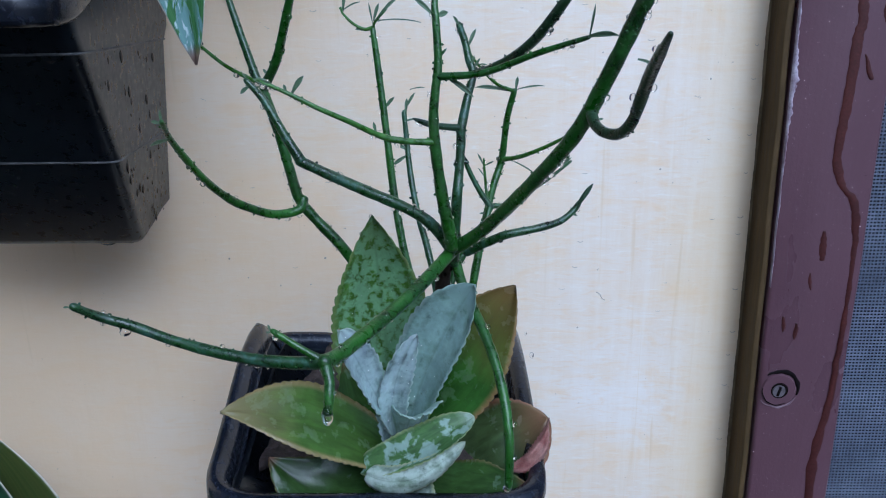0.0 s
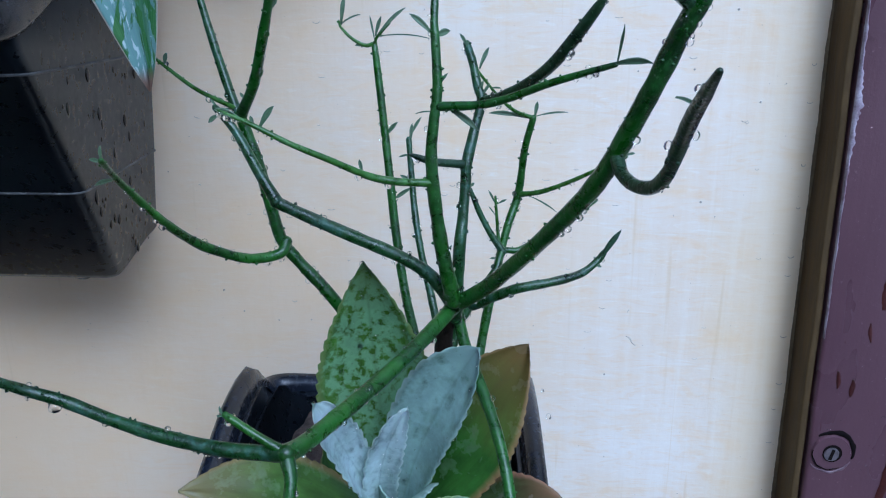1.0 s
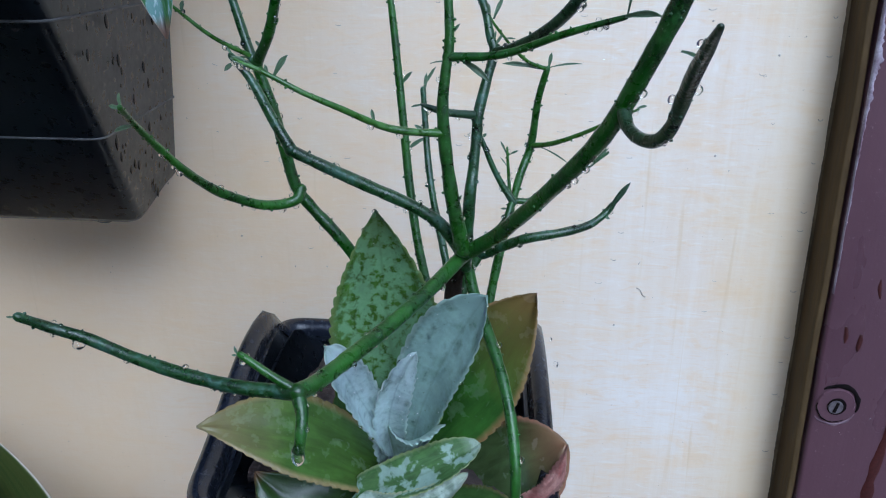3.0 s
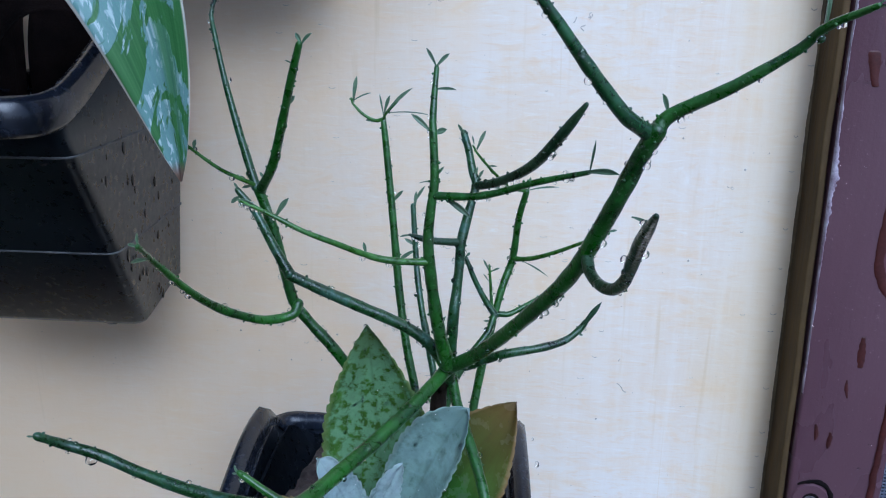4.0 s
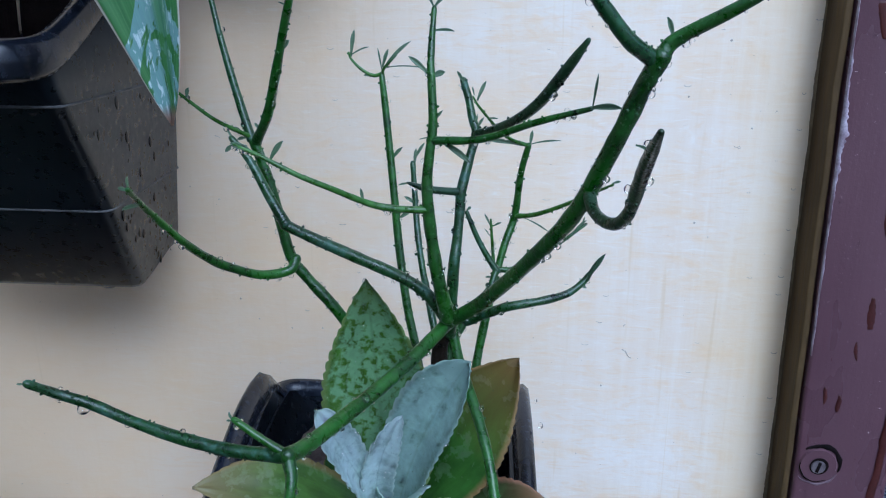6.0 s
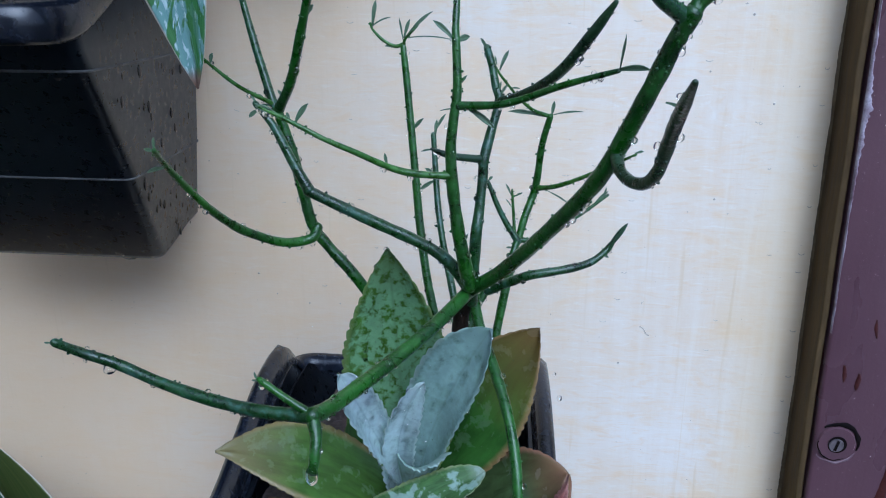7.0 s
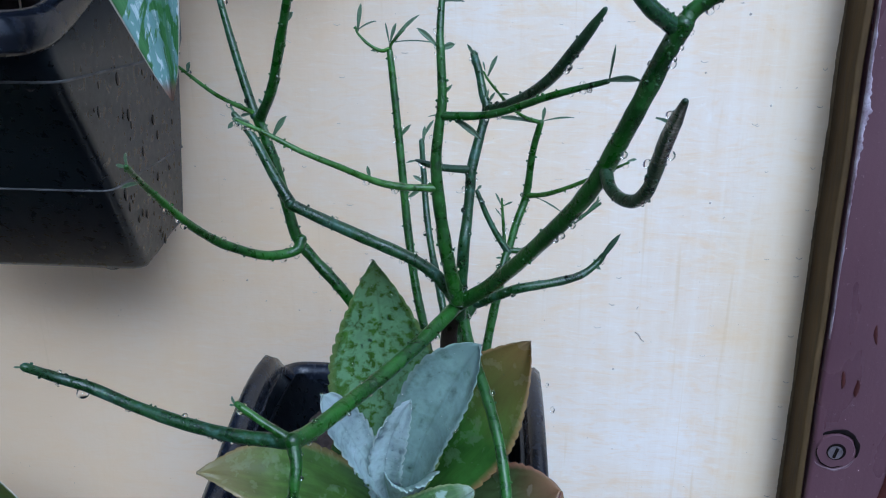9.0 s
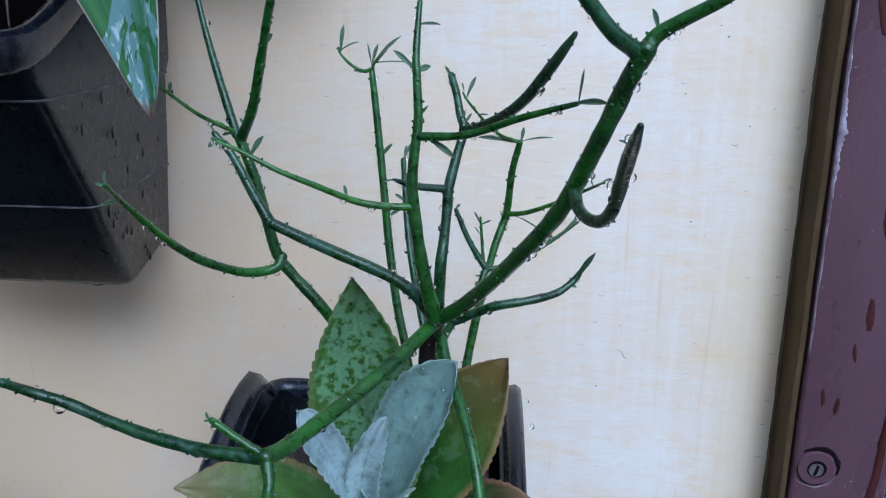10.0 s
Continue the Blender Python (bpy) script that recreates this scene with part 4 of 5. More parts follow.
hook = stem([(0.0745, 0.3270, 1.4801), (0.0755, 0.3210, 1.4762), (0.0781, 0.3130, 1.4747), (0.0814, 0.3060, 1.4760), (0.0836, 0.3000, 1.4811), (0.0843, 0.2920, 1.4900), (0.0846, 0.2820, 1.4985), (0.0843, 0.2640, 1.5088)], 0.0024, 0.0024, material=STEM_DARK)
low_arm = stem([(0.0244, 0.3850, 1.4108), (0.0139, 0.3660, 1.4047), (0.0047, 0.3500, 1.4002), (-0.0038, 0.3350, 1.3973), (-0.0113, 0.3200, 1.3956), (-0.0166, 0.3080, 1.3954), (-0.0200, 0.3000, 1.3967)], 0.0034, 0.0034, False, material=STEM_FRESH)
low_left = stem([(-0.0200, 0.3000, 1.3967), (-0.0286, 0.3020, 1.3955), (-0.0386, 0.3030, 1.3955), (-0.0488, 0.3045, 1.3962), (-0.0612, 0.3060, 1.3982), (-0.0758, 0.3080, 1.4016), (-0.0900, 0.3090, 1.4067), (-0.1007, 0.3070, 1.4112), (-0.1069, 0.3010, 1.4176)], 0.003, 0.0021, material=STEM_WAXY)
low_twig = stem([(-0.0200, 0.3000, 1.3967), (-0.0299, 0.3010, 1.4026), (-0.0379, 0.3020, 1.4077)], 0.0019, 0.0014, material=STEM_FRESH)
low_stub = stem([(-0.0200, 0.3000, 1.3967), (-0.0180, 0.2960, 1.3916), (-0.0178, 0.2930, 1.3868), (-0.0182, 0.2915, 1.3819)], 0.0025, 0.0022, material=STEM_FRESH)
hanging = stem([(0.0258, 0.3920, 1.4053), (0.0286, 0.3840, 1.3970), (0.0330, 0.3740, 1.3895), (0.0385, 0.3620, 1.3809), (0.0433, 0.3500, 1.3707), (0.0464, 0.3400, 1.3591), (0.0479, 0.3320, 1.3452), (0.0478, 0.3305, 1.3262)], 0.0029, 0.0023, material=STEM_FRESH)
cluster_arm = stem([(-0.0165, 0.4740, 1.5060), (-0.0210, 0.4740, 1.5050), (-0.0270, 0.4740, 1.5080), (-0.0320, 0.4740, 1.5130), (-0.0330, 0.4740, 1.5160)], 0.0012, 0.0007)
cluster_arm_right = stem([(-0.0165, 0.4740, 1.5060), (-0.0150, 0.4720, 1.5090), (-0.0090, 0.4710, 1.5150)], 0.0009, 0.0006)
leaflet(rear_mid, (-0.0320, 0.4740, 1.5140), (-0.0300, 0.4740, 1.5270), 0.0036)
leaflet(rear_mid, (-0.0310, 0.4740, 1.5150), (-0.0220, 0.4740, 1.5190), 0.0014)
leaflet(rear_mid, (-0.0170, 0.4740, 1.5080), (-0.0190, 0.4740, 1.5190), 0.0016)
leaflet(rear_mid, (-0.0160, 0.4720, 1.5090), (-0.0130, 0.4720, 1.5180), 0.003)
leaflet(rear_mid, (-0.0150, 0.4700, 1.5100), (-0.0020, 0.4700, 1.5220), 0.003)
leaflet(rear_mid, (-0.0140, 0.4700, 1.5090), (0.0090, 0.4700, 1.5080), 0.001)
leaflet(rear_mid, (-0.0190, 0.4740, 1.5050), (-0.0260, 0.4740, 1.5050), 0.003)
leaflet(rear_mid, (-0.0120, 0.4680, 1.4640), (-0.0060, 0.4680, 1.4710), 0.0032)
leaflet(mast, (0.0190, 0.3840, 1.5370), (0.0150, 0.3840, 1.5440), 0.0022)
leaflet(mast, (0.0190, 0.3840, 1.5370), (0.0240, 0.3840, 1.5420), 0.0026)
leaflet(mast, (0.0190, 0.3830, 1.5280), (0.0270, 0.3830, 1.5280), 0.002)
leaflet(mast, (0.0170, 0.3770, 1.5120), (0.0090, 0.3770, 1.5190), 0.0034)
leaflet(mast, (0.0190, 0.3760, 1.5120), (0.0240, 0.3760, 1.5140), 0.004)
leaflet(mast, (0.0210, 0.3740, 1.4960), (0.0240, 0.3740, 1.5000), 0.0018)
leaflet(mast, (0.0200, 0.3810, 1.4350), (0.0230, 0.3810, 1.4400), 0.0022)
leaflet(second, (0.0280, 0.4050, 1.5090), (0.0250, 0.4050, 1.5140), 0.0022)
leaflet(second, (0.0350, 0.4000, 1.4900), (0.0380, 0.4000, 1.4950), 0.002)
leaflet(second, (0.0340, 0.4000, 1.4910), (0.0350, 0.4000, 1.4960), 0.0016)
leaflet(upper_arm, (0.0230, 0.3720, 1.4880), (0.0340, 0.3720, 1.4800), 0.004)
leaflet(upper_arm, (0.0740, 0.3420, 1.5050), (0.0840, 0.3340, 1.5060), 0.0036)
leaflet(upper_arm, (0.0760, 0.3400, 1.5060), (0.0770, 0.3360, 1.5170), 0.0016)
leaflet(stubby, (0.0100, 0.3800, 1.4710), (0.0050, 0.3800, 1.4700), 0.0014)
leaflet(rear_thin, (-0.0000, 0.4720, 1.4610), (0.0010, 0.4720, 1.4700), 0.003)
leaflet(rear_thin, (0.0010, 0.4720, 1.4700), (0.0070, 0.4720, 1.4800), 0.0026)
leaflet(rear_thin, (0.0020, 0.4720, 1.4740), (0.0100, 0.4720, 1.4750), 0.0012)
leaflet(rear_thin, (0.0020, 0.4620, 1.4420), (-0.0070, 0.4620, 1.4360), 0.0034)
leaflet(rear_thin, (0.0030, 0.4620, 1.4440), (-0.0030, 0.4620, 1.4480), 0.003)
leaflet(rear_right, (0.0530, 0.4550, 1.4730), (0.0360, 0.4550, 1.4750), 0.0036)
leaflet(rear_right, (0.0580, 0.4570, 1.4750), (0.0590, 0.4570, 1.4820), 0.003)
leaflet(rear_right, (0.0590, 0.4570, 1.4770), (0.0740, 0.4570, 1.4790), 0.0016)
leaflet(rear_twig, (0.0330, 0.4400, 1.4970), (0.0370, 0.4400, 1.5060), 0.003)
leaflet(rear_twig, (0.0320, 0.4400, 1.5000), (0.0310, 0.4400, 1.5040), 0.0014)
leaflet(rear_twig, (0.0370, 0.4430, 1.4880), (0.0420, 0.4430, 1.4880), 0.0014)
leaflet(side_twig, (0.0550, 0.4600, 1.4370), (0.0690, 0.4600, 1.4290), 0.0014)
leaflet(side_twig, (0.0890, 0.4300, 1.4600), (0.0860, 0.4300, 1.4650), 0.0018)
leaflet(side_twig, (0.0930, 0.4260, 1.4630), (0.0970, 0.4260, 1.4640), 0.002)
leaflet(offshoot, (0.0780, 0.4380, 1.4380), (0.0840, 0.4380, 1.4440), 0.0022)
leaflet(offshoot, (0.0390, 0.4270, 1.4140), (0.0350, 0.4270, 1.4140), 0.0016)
leaflet(offshoot, (0.0820, 0.4380, 1.4410), (0.0830, 0.4380, 1.4450), 0.0014)
leaflet(offshoot_left, (0.0290, 0.4270, 1.4500), (0.0310, 0.4270, 1.4520), 0.0022)
leaflet(offshoot_left, (0.0310, 0.4270, 1.4440), (0.0280, 0.4270, 1.4460), 0.0012)
leaflet(offshoot_twig, (0.0400, 0.4300, 1.4410), (0.0370, 0.4300, 1.4470), 0.0016)
leaflet(offshoot_twig, (0.0410, 0.4300, 1.4410), (0.0450, 0.4300, 1.4430), 0.0016)
leaflet(offshoot_twig, (0.0400, 0.4300, 1.4360), (0.0370, 0.4300, 1.4400), 0.001)
leaflet(right_arm, (0.0810, 0.3990, 1.4250), (0.0900, 0.4010, 1.4380), 0.004, STEM_DARK)
leaflet(right_arm, (0.0800, 0.3970, 1.4250), (0.0830, 0.3970, 1.4240), 0.0018)
leaflet(left_upper, (-0.0290, 0.3730, 1.5450), (-0.0310, 0.3730, 1.5490), 0.0028)
leaflet(left_upper, (-0.0290, 0.3730, 1.5450), (-0.0250, 0.3730, 1.5490), 0.0022)
leaflet(left_upper, (-0.0370, 0.3840, 1.5210), (-0.0340, 0.3840, 1.5250), 0.0036)
leaflet(left_upper, (-0.0340, 0.3780, 1.5370), (-0.0380, 0.3780, 1.5390), 0.001)
leaflet(left_twig, (-0.0800, 0.3860, 1.5030), (-0.0790, 0.3860, 1.5070), 0.0028)
leaflet(left_twig, (-0.0840, 0.3850, 1.5060), (-0.0850, 0.3850, 1.5070), 0.0016)
leaflet(left_leaning, (-0.0850, 0.4260, 1.5400), (-0.0870, 0.4260, 1.5400), 0.001)
leaflet(left_leaning, (-0.0660, 0.4050, 1.4850), (-0.0700, 0.4050, 1.4880), 0.0026)
leaflet(left_tall, (-0.0640, 0.4030, 1.4810), (-0.0690, 0.4030, 1.4800), 0.0024)
leaflet(left_tall, (-0.0580, 0.4020, 1.4890), (-0.0600, 0.4020, 1.4920), 0.002)
leaflet(left_arm, (-0.0800, 0.3290, 1.4780), (-0.0800, 0.3290, 1.4830), 0.0018)
leaflet(left_arm, (-0.0790, 0.3290, 1.4770), (-0.0830, 0.3290, 1.4780), 0.0022)
leaflet(left_arm, (-0.0760, 0.3360, 1.4670), (-0.0860, 0.3400, 1.4640), 0.0026)
leaflet(thin_arm, (-0.0350, 0.3480, 1.4850), (-0.0300, 0.3480, 1.4920), 0.0034)
leaflet(thin_arm, (-0.0410, 0.3460, 1.4880), (-0.0490, 0.3460, 1.4910), 0.004)
leaflet(thin_arm, (-0.0370, 0.3480, 1.4860), (-0.0380, 0.3480, 1.4890), 0.002)
leaflet(thin_arm, (-0.0080, 0.3650, 1.4680), (-0.0090, 0.3650, 1.4730), 0.0022)
leaflet(cross_tip, (-0.0590, 0.3770, 1.4880), (-0.0610, 0.3770, 1.4910), 0.0016)
leaflet(cross_tip, (-0.0590, 0.3770, 1.4850), (-0.0630, 0.3770, 1.4820), 0.003)
leaflet(bough_right, (0.0940, 0.3120, 1.5280), (0.0920, 0.3120, 1.5340), 0.0026)
leaflet(bough_right, (0.1290, 0.2960, 1.5530), (0.1290, 0.2960, 1.5620), 0.002)
leaflet(bough_right, (0.1370, 0.2860, 1.5580), (0.1480, 0.2740, 1.5580), 0.0012)
leaflet(bough_right, (0.1370, 0.2860, 1.5580), (0.1430, 0.2860, 1.5640), 0.0016)
leaflet(bough_left, (0.0550, 0.2960, 1.5580), (0.0510, 0.2960, 1.5600), 0.0022)
leaflet(bough_left, (0.0540, 0.2930, 1.5640), (0.0540, 0.2930, 1.5660), 0.0016)
leaflet(bough, (0.0840, 0.3000, 1.5000), (0.0890, 0.3000, 1.4980), 0.0018)
leaflet(bough, (0.0790, 0.3180, 1.4890), (0.0760, 0.3180, 1.4910), 0.0026)
leaflet(low_twig, (-0.0390, 0.3020, 1.4070), (-0.0400, 0.3020, 1.4100), 0.0014)
leaflet(low_twig, (-0.0390, 0.3020, 1.4070), (-0.0410, 0.3020, 1.4070), 0.0012)
leaflet(low_left, (-0.1100, 0.3000, 1.4170), (-0.1130, 0.3000, 1.4170), 0.0012)
leaflet(hook, (0.0830, 0.2660, 1.5060), (0.0840, 0.2660, 1.5080), 0.0014)
# ---- succulent rosette ----
rosette = thing("rosette_succulent", (0.0, 0.385, 1.300), "waxy grey-green rosette succulent with toothed leaves", "plant")


def big_leaf(mat, label, *a, **k):
    return part("leaf", blade(*a, **k), mat, rosette, label)


big_leaf(LEAF_TALL, "tall green leaf with pale waxy bloom", (-0.003, 0.392, 1.314), (-0.0105, 0.412, 1.365), (-0.012, 0.396, 1.4245), 0.053, (0.05, -1, 0.35), 0.10, 22, 0.002, 0.42, 0.35, 0.02, blunt=0.85, seed=2, nick=0.05)
big_leaf(LEAF_BLUE, "blue-grey waxy leaf", (0.001, 0.381, 1.316), (0.010, 0.378, 1.362), (0.0345, 0.371, 1.4000), 0.0290, (-0.30, -1, 0.3), 0.22, 17, 0.002, 0.66, 0.55, 0.05, blunt=0.62, seed=3, lop=(1.10, 0.86), nick=0.06)
big_leaf(LEAF_OLIVE, "olive leaf turning brown at its tip", (0.000, 0.394, 1.312), (0.025, 0.396, 1.348), (0.0545, 0.402, 1.3885), 0.048, (-0.1, -1, 0.45), 0.12, 24, 0.002, 0.48, 0.4, 0.05, blunt=0.8, seed=4, nick=0.035)
big_leaf(LEAF_SKYLIT, "blue-grey leaf folded along its midrib", (-0.001, 0.377, 1.316), (-0.004, 0.352, 1.352), (-0.0195, 0.338, 1.3925), 0.0175, (0.75, -0.7, 0.45), 0.20, 17, 0.002, 0.76, 0.25, 0.12, blunt=0.42, seed=5, nick=0.10, lop=(1.0, 0.8))
big_leaf(LEAF_SKYLIT, "small blue-grey inner leaf", (-0.002, 0.366, 1.328), (-0.0055, 0.353, 1.358), (0.0100, 0.350, 1.3855), 0.0150, (0.35, -1, 0.35), 0.15, 13, 0.0016, 0.50, 0.75, 0.08, blunt=0.6, seed=6, nick=0.10, lop=(1.0, 0.9))
big_leaf(LEAF_LIME, "yellow-green leaf lying out over the rim", (-0.004, 0.372, 1.314), (-0.036, 0.354, 1.352), (-0.073, 0.341, 1.3545), 0.036, (0.0, -0.55, 1), 0.05, 22, 0.0024, 0.47, 0.5, 0.06, seed=8, nick=0.04, blunt=0.9)
spoon = big_leaf(LEAF_FRESH, "fresh spoon-shaped front leaf with wet patches", (-0.0150, 0.354, 1.3200), (0.0080, 0.346, 1.3290), (0.0340, 0.356, 1.3440), 0.0185, (-0.10, -0.62, 1), 0.25, 17, 0.0024, 0.58, 0.50, 0.07, blunt=0.5, seed=9, nick=0.06)
part("rolled_edge", blade((-0.0135, 0.346, 1.3215), (0.0055, 0.3330, 1.3165), (0.0300, 0.345, 1.3380), 0.0130, (0.0, -1, 0.35), -0.35, 15, 0.0024, 0.40, 0.55, 0.10, blunt=0.55, seed=19, nick=0.05), LEAF_PALE, spoon, "pale underside rolled over the front")
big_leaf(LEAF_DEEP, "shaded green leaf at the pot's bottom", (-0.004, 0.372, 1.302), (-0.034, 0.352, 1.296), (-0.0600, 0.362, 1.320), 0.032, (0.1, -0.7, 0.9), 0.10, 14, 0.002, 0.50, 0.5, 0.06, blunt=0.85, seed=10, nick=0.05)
big_leaf(LEAF_PINK, "ageing leaf blushed pink at its edge", (0.014, 0.388, 1.296), (0.043, 0.380, 1.311), (0.0690, 0.380, 1.3300), 0.046, (0.0, -0.75, 0.9), -0.05, 16, 0.002, 0.60, 0.5, 0.10, blunt=0.7, seed=11, nick=0.05)
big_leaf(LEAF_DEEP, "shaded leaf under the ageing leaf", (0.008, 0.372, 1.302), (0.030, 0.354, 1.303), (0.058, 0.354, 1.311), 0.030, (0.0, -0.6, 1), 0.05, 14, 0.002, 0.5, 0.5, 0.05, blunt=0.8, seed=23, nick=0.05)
big_leaf(LEAF_PALE, "lower front leaf", (0.002, 0.362, 1.306), (0.005, 0.348, 1.316), (0.009, 0.322, 1.308), 0.022, (0.0, -0.3, 1), 0.08, 12, 0.002, 0.5, 0.7, 0.05, blunt=0.7, seed=12, nick=0.05)
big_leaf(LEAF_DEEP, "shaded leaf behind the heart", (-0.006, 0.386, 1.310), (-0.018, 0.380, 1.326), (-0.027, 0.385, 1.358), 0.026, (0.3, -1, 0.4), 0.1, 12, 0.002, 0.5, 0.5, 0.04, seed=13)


def frill(base, left, right, edge_shift, seed):
    """A small heart leaf: a funnel from its base up to a frilled lip that rolls outwards."""
    base, left, right, edge_shift = Vector(base), Vector(left), Vector(right), Vector(edge_shift)
    bm = bmesh.new()
    uv = bm.loops.layers.uv.new("UVMap")
    nu, nv = 40, 18
    st, sheets = {}, []
    for lift in (0.0, 0.0011):
        rows = []
        for j in range(nv + 1):
            s = j / nv
            row = []
            for i in range(nu + 1):
                u = i / nu
                edge = left.lerp(right, u) + Vector((0, 0.010 * (2 * u - 1) ** 2, -0.0022 * math.sin(math.pi * u)))
                p = base.lerp(edge, s ** 0.9) + Vector((0, 0.006, 0)) * math.sin(math.pi * u) * s * (1 - s) * 2
                roll = max(0.0, (s - 0.72) / 0.28) ** 2
                p += edge_shift * roll * (1 + 0.5 * noise.noise(Vector((u * 4, seed, 0))))
                p.z += roll * (0.0011 * noise.noise(Vector((u * 7, seed, 3))) + 0.0004 * math.sin(u * 62))
                v = bm.verts.new(p + Vector((0, lift, 0)))
                st[v] = (u, s)
                row.append(v)
            rows.append(row)
        sheets.append(rows)
    def quad(*vs):
        f = bm.faces.new(vs)
        for loop in f.loops:
            loop[uv].uv = st[loop.vert]
    for k, rows in enumerate(sheets):
        for j in range(nv):
            for i in range(nu):
                q = (rows[j][i], rows[j][i + 1], rows[j + 1][i + 1], rows[j + 1][i])
                quad(*(q if k == 0 else q[::-1]))
    a, b = sheets
    for i in range(nu):
        quad(a[nv][i], a[nv][i + 1], b[nv][i + 1], b[nv][i])
        quad(b[0][i], b[0][i + 1], a[0][i + 1], a[0][i])
    for j in range(nv):
        quad(a[j + 1][0], a[j][0], b[j][0], b[j + 1][0])
        quad(a[j][nu], a[j + 1][nu], b[j + 1][nu], b[j][nu])
    return bm


part("leaf", frill((0.0005, 0.362, 1.323), (-0.0040, 0.350, 1.350), (0.0185, 0.348, 1.3535), (0.002, -0.0040, -0.0008), 5), LEAF_FROST, rosette, "small frilled heart leaf")
big_leaf(RED_EDGE, "red curled edge of the ageing leaf", (0.050, 0.362, 1.314), (0.066, 0.356, 1.317), (0.0690, 0.374, 1.333), 0.008, (0.2, -1, 0.4), -0.3, 14, 0.0015, 0.5, 0.5, 0.40, seed=16, nick=0.12)

# ---- strap-leaved plants ----
strap = thing("strap_leaf_plant", (-0.185, 0.44, 1.505), "strap-leaved plant with a wet green drooping leaf", "plant")
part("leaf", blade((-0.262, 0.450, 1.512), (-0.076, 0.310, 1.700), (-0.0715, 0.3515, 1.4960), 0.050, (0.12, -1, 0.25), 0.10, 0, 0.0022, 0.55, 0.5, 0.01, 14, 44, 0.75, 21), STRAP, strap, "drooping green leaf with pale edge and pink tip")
part("leaf", blade((-0.185, 0.512, 1.508), (-0.160, 0.510, 1.590), (-0.060, 0.500, 1.585), 0.013, (0, -1, 0.3), 0.1, 0, 0.0015, 0.4, 0.6, nu=8), PURPLE, strap, "dark maroon leaf")
part("dry_leaf", blade((-0.215, 0.440, 1.506), (-0.190, 0.45, 1.606), (-0.140, 0.49, 1.530), 0.016, (0, -1, 0.3), 0.2, 0, 0.0015, 0.4, 0.6, nu=8), DRY_SHADED, strap, "dry arching leaf, near-black for shade")
part("dry_leaf", blade((-0.200, 0.500, 1.506), (-0.190, 0.505, 1.580), (-0.160, 0.50, 1.625), 0.046, (0, -1, 0.1), 0.1, 0, 0.0015, 0.4, 0.7, 0.05, nu=8), DRY_SHADED, strap, "dry leaf base, near-black for shade")
part("dry_leaf", blade((-0.240, 0.430, 1.506), (-0.235, 0.42, 1.575), (-0.215, 0.41, 1.620), 0.050, (0, -1, 0.1), 0.1, 0, 0.0015, 0.4, 0.7, 0.05, nu=8), DRY_SHADED, strap, "dry leaf base, near-black for shade")
part("dry_leaf", blade((-0.255, 0.440, 1.506), (-0.275, 0.44, 1.560), (-0.300, 0.42, 1.590), 0.040, (0, -1, 0.1), 0.1, 0, 0.0015, 0.4, 0.7, 0.05, nu=8), DRY_SHADED, strap, "leaf base, near-black for shade")
part("dry_leaf", blade((-0.265, 0.518, 1.506), (-0.268, 0.522, 1.58), (-0.262, 0.520, 1.66), 0.085, (0, -1, 0.1), 0.1, 0, 0.0015, 0.4, 0.8, 0.05, nu=8), DRY_SHADED, strap, "dry leaf base, near-black for shade")
lower = thing("strap_leaf_plant", (-0.235, 0.42, 1.13), "dark green broad-leaved plant below the pots", "plant")
part("leaf", blade((-0.219, 0.42, 1.12), (-0.193, 0.40, 1.25), (-0.223, 0.395, 1.324), 0.064, (0.2, -1, 0.2), 0.1, 0, 0.002, 0.45, 0.4), STRAP_OLIVE, lower, "olive green leaf")
part("leaf", blade((-0.220, 0.40, 1.12), (-0.200, 0.38, 1.22), (-0.222, 0.375, 1.345), 0.060, (0.25, -1, 0.2), 0.1, 0, 0.002, 0.45, 0.4), STRAP_DEEP, lower, "deep green leaf with pale edge")

# extra leaves added out of view to darken the left pot's reflection
for k, (x, y, tilt, top) in enumerate(((-0.300, 0.40, -0.05, 1.36), (-0.345, 0.44, -0.07, 1.34), (-0.285, 0.47, -0.02, 1.30), (-0.215, 0.36, 0.03, 1.19))):
    part("leaf", blade((-0.24, 0.43, 1.13), (x, y - 0.02, 1.22), (x + tilt, y - 0.03, top), 0.07, (0.1, -1, 0.3), 0.1, 0, 0.002, 0.45, 0.4, seed=30 + k), STRAP_DEEP, lower, "deep green leaf with pale edge")

rng = random.Random(77)
# sixty more unseen leaves, hiding the bright wall from the pot's front
for k in range(60):
    x, z, y = -0.31 - 0.55 * (k * 0.618 % 1), 0.60 + 0.54 * k / 59, 0.47 + 0.05 * (k % 3) / 2
    part("leaf", blade((-0.25, 0.44, 1.13), (x * 0.6 - 0.10, y - 0.05, max(z, 1.0) + 0.12), (x, y, z), rng.uniform(0.13, 0.19), (0.0, -1, 0.4), 0.1, 0, 0.002, 0.5, 0.4, seed=50 + k, nu=6, nv=20), STRAP_DEEP, lower, "deep green leaf with pale edge")

# ---- water ----
drops = bmesh.new()
rng = random.Random(7)
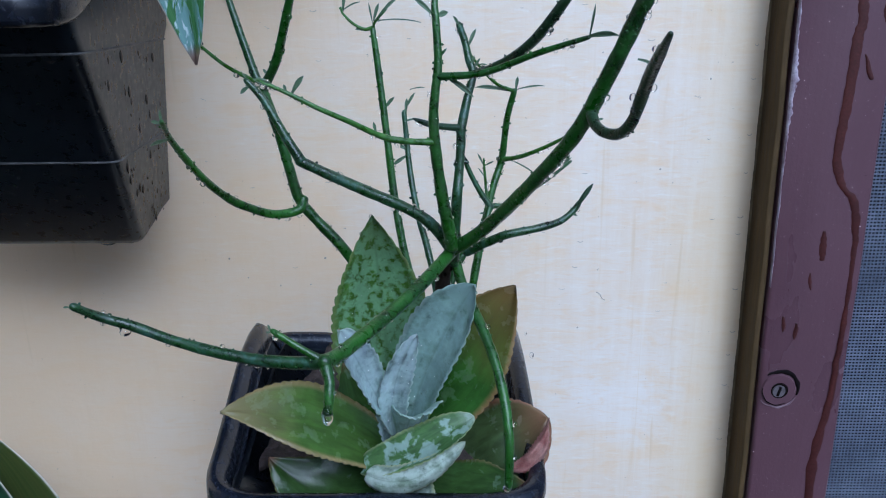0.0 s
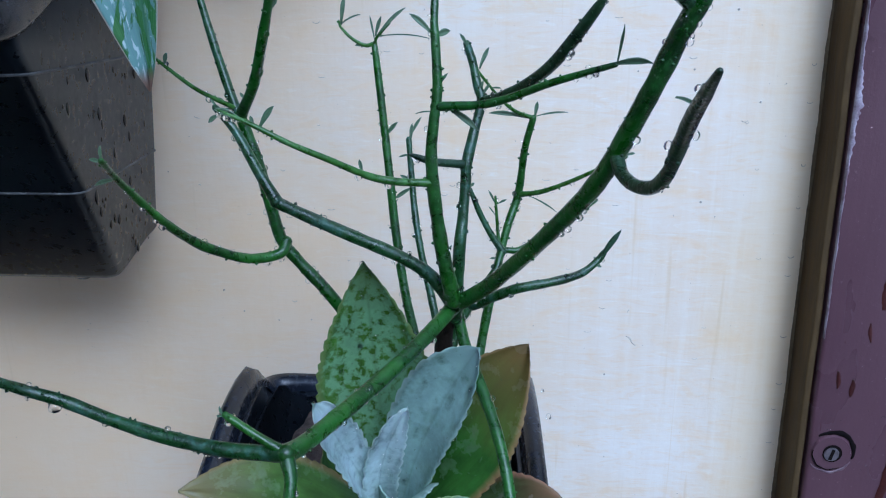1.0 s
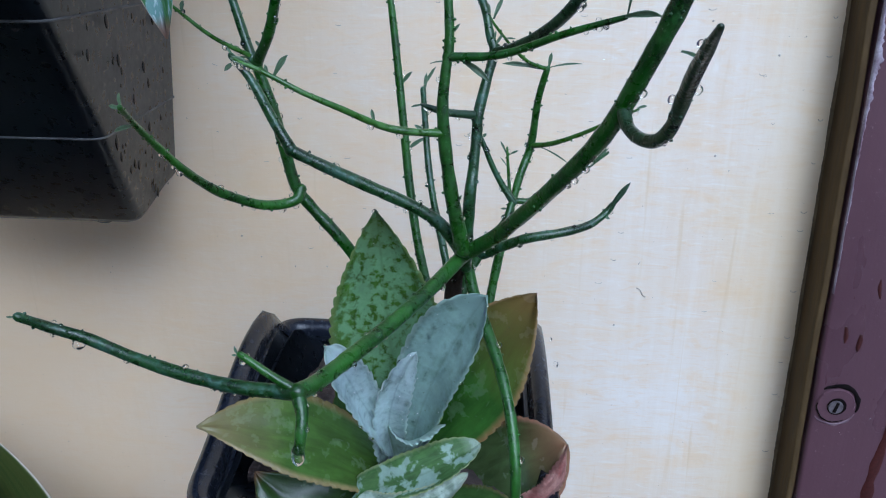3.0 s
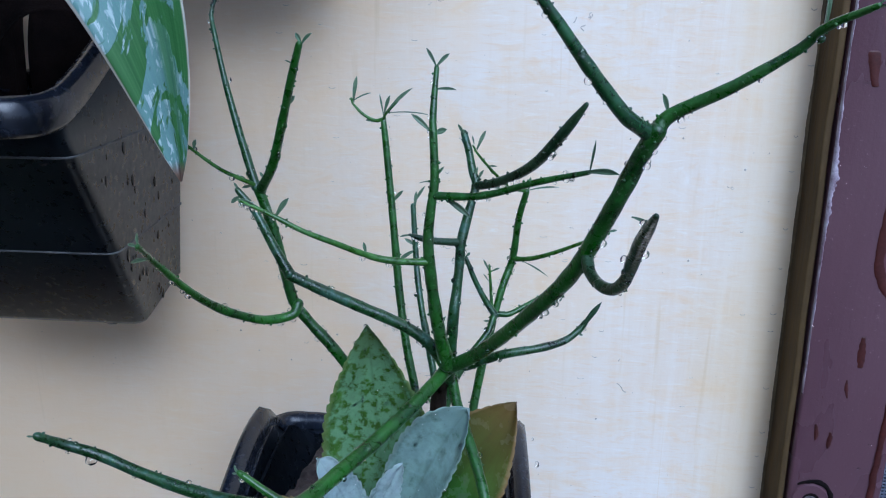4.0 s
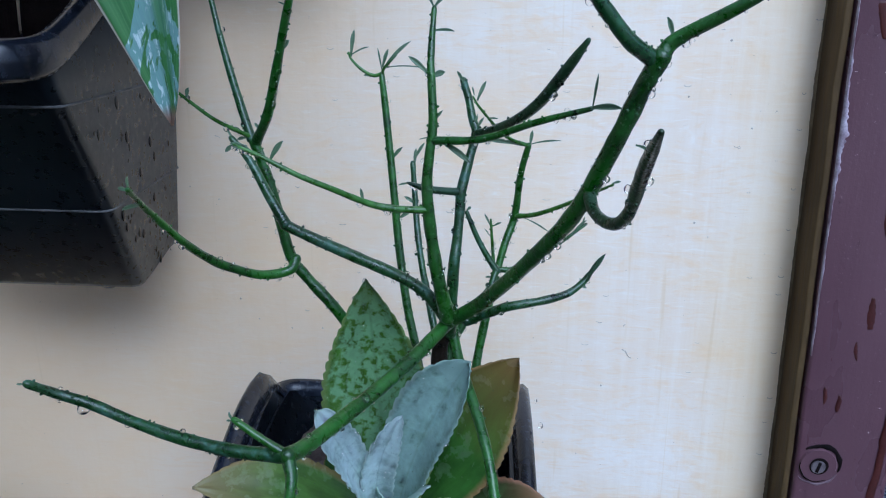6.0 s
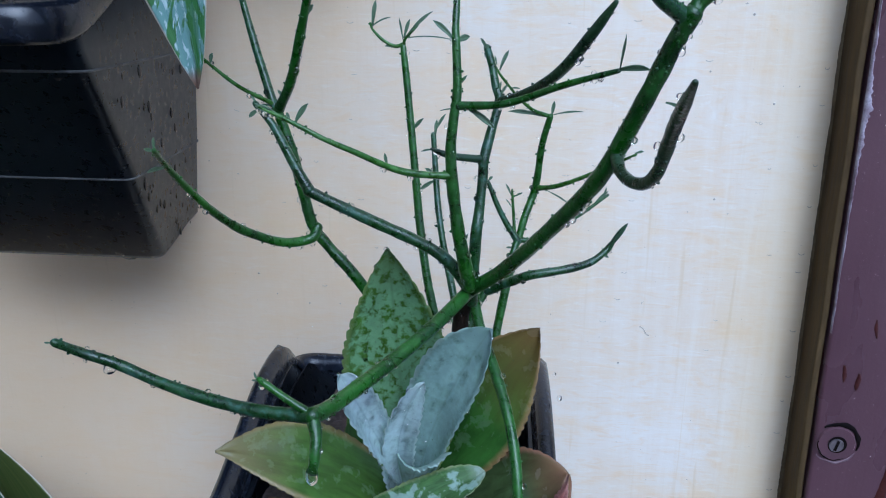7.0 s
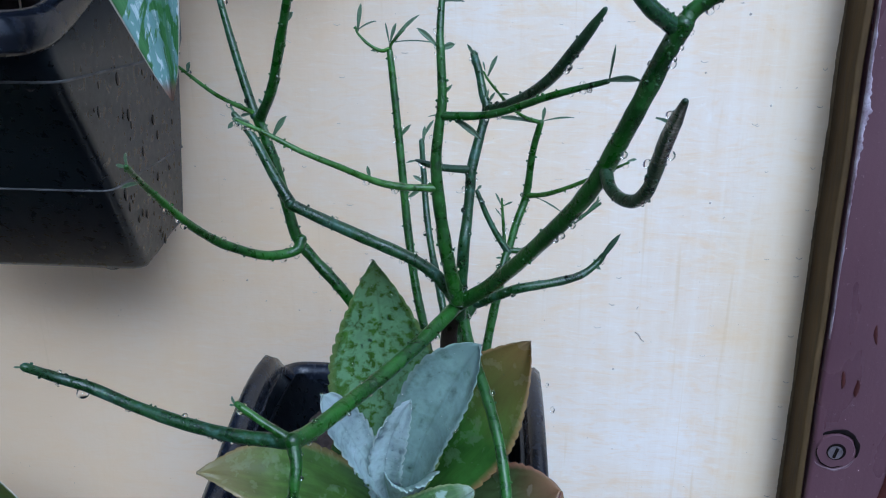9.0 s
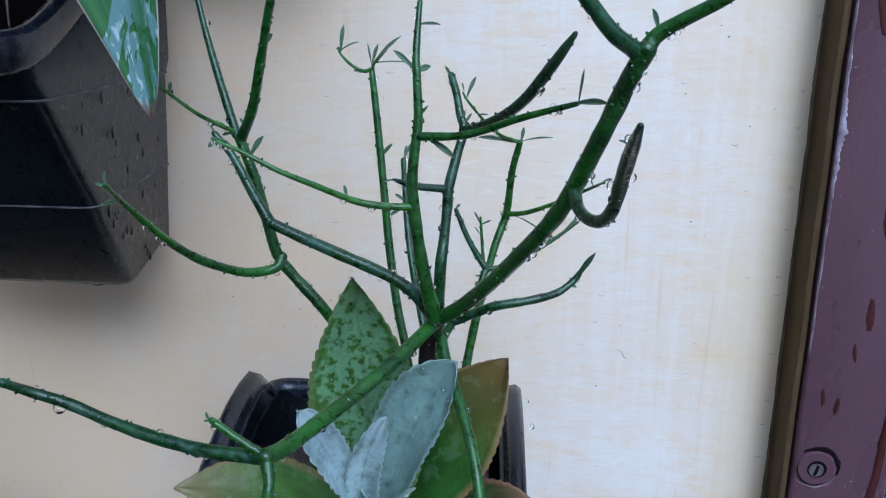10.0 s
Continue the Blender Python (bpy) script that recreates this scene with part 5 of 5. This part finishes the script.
for ob, line, radii, fr in STEMS:
    length = sum((a - b).length for a, b in zip(line, line[1:]))
    for _ in range(int(length / 0.0058)):
        i = rng.randrange(1, len(line) - 1)
        tan, side = fr[i]
        a = rng.uniform(0, 6.283)
        out = side * math.cos(a) + tan.cross(side) * math.sin(a)
        if rng.random() < 0.45:
            out = (Vector((0, 0, -1)) - tan * -tan.z).normalized() if abs(tan.z) < 0.9 else out
        r = rng.choice((0.0005, 0.0006, 0.0008, 0.0010, 0.0013))
        add_ball(drops, line[i] + out * (radii[i] + r * 0.35), r, (1, 1, 0.85), out.to_track_quat("Z", "Y"), 2)
tagged(part("water_drops", drops, WATER), "clear water drops clinging to the stems", "water drops", kind="stuff")

wall_drops = bmesh.new()
for _ in range(60):
    x, z = rng.uniform(-0.16, 0.21), rng.uniform(1.27, 1.60)
    r = rng.uniform(0.0004, 0.0009)
    add_ball(wall_drops, (x, WY, z), r, (rng.uniform(0.7, 1.6), 0.14, rng.uniform(0.6, 1.2)), None, 2)
tagged(part("wall_drops", wall_drops, WATER), "small water drops on the plaster wall", "water drops", kind="stuff")

pot_drops = bmesh.new()
for _ in range(46):
    u, w = rng.uniform(0.06, 0.95), rng.uniform(0.02, 0.98)
    a = Vector((-0.1256, 0.382, 1.498)).lerp(Vector((-0.1502, 0.467, 1.394)), w)
    b = Vector((-0.1455, 0.520, 1.498)).lerp(Vector((-0.1547, 0.520, 1.394)), w)
    r = rng.choice((0.0007, 0.0010, 0.0014, 0.0018, 0.0024))
    add_ball(pot_drops, a.lerp(b, u) + Vector((0.0002 + 0.0010 * math.sin(math.pi * w) * (1 - 0.6 * u), 0, 0)), r, (0.2, 0.75, rng.uniform(1.0, 1.8)), None, 2)
tagged(part("pot_drops", pot_drops, BLACK_BEADS), "water beads painted black on the pot side", "water drops", kind="stuff")
streaks = bmesh.new()
for _ in range(34):
    u, w = rng.uniform(-0.95, 0.95), rng.uniform(0.03, 0.97)
    z0 = 1.4995 + (1.394 - 1.4995) * w
    y0 = 0.3735 + (0.4660 - 0.3735) * w
    x0 = -0.214 + u * (0.088 + (0.059 - 0.088) * w)
    length, bow = rng.uniform(0.001, 0.004), rng.uniform(-0.0008, 0.0012)
    arc = spline([(x0 - length, y0, z0), (x0, y0 - 0.0003 + bow * 0.6, z0 - bow), (x0 + length, y0, z0 + 0.0004)], 4)
    for p, q in zip(arc, arc[1:]):
        add_ball(streaks, (p + q) / 2, 1.0, ((q - p).length * 0.7, 0.0003, 0.00022))
tagged(part("water_streaks", streaks, SEAM), "thin pale dried water arcs on the pot's front", "water marks", kind="stuff")
pot_beads = bmesh.new()
for x, y, r in ((-0.172, 0.474, 0.0034), (-0.160, 0.476, 0.0026), (-0.215, 0.475, 0.002)):
    add_ball(pot_beads, (x, y, 1.3905), r, (1.5, 1, 0.75), None, 2)
for x, y, z, r in ((0.0670, 0.443, 1.333, 0.0016), (0.0645, 0.455, 1.3405, 0.0010), (-0.0850, 0.40, 1.3150, 0.001)):
    add_ball(pot_beads, (x, y, z), r, (0.8, 1, 1.1), None, 2)
tagged(part("pot_beads", pot_beads, WATER), "clear water beads hanging on the black pots", "water drops", kind="stuff")
frame_drops = bmesh.new()
for _ in range(320):
    x, z = rng.uniform(FX0 + 0.003, FX1 - 0.002), rng.uniform(1.18, 1.60)
    if rng.random() < 0.35:
        z = rng.gauss(1.395, 0.012)
    r = rng.choice((0.00025, 0.0003, 0.0004, 0.0006))
    add_ball(frame_drops, (x, FY, z), r, (rng.uniform(0.8, 2.6), 0.4, rng.uniform(0.7, 1.2)), None, 2)
tagged(part("frame_drops", frame_drops, WATER), "tiny water beads on the maroon paint", "water drops", kind="stuff")

leaf_drops = bmesh.new()
for ob in [o for o in rosette.children if "grey" in o.get("label", "") or "tall" in o.get("label", "")]:
    me = ob.data
    for _ in range(130):
        f = me.polygons[rng.randrange(len(me.polygons))]
        if f.normal.y < -0.2:
            add_ball(leaf_drops, f.center + f.normal * 0.0002, rng.uniform(0.0004, 0.0013), (1, 1, 0.7), f.normal.to_track_quat("Z", "Y"), 2)
tagged(part("leaf_drops", leaf_drops, WATER), "water drops on the waxy leaves", "water drops", kind="stuff")

# hanging drops under the low stem
hang = bmesh.new()
add_ball(hang, (-0.0183, 0.2902, 1.3808), 0.0022, (0.95, 0.95, 1.7), None, 3)
for x, y, z, r in ((-0.0930, 0.3078, 1.4053, 0.0018), (-0.0445, 0.3035, 1.3945, 0.0017), (0.0472, 0.3300, 1.3250, 0.0016), (0.0225, 0.3760, 1.4180, 0.0014), (0.0260, 0.3770, 1.4220, 0.0012), (0.0245, 0.3800, 1.4280, 0.0010)):
    add_ball(hang, (x, y, z), r, (1.15, 1, 0.95), None, 3)
tagged(part("hanging_drops", hang, WATER), "heavy clear drops hanging under the stems", "water drops", kind="stuff")
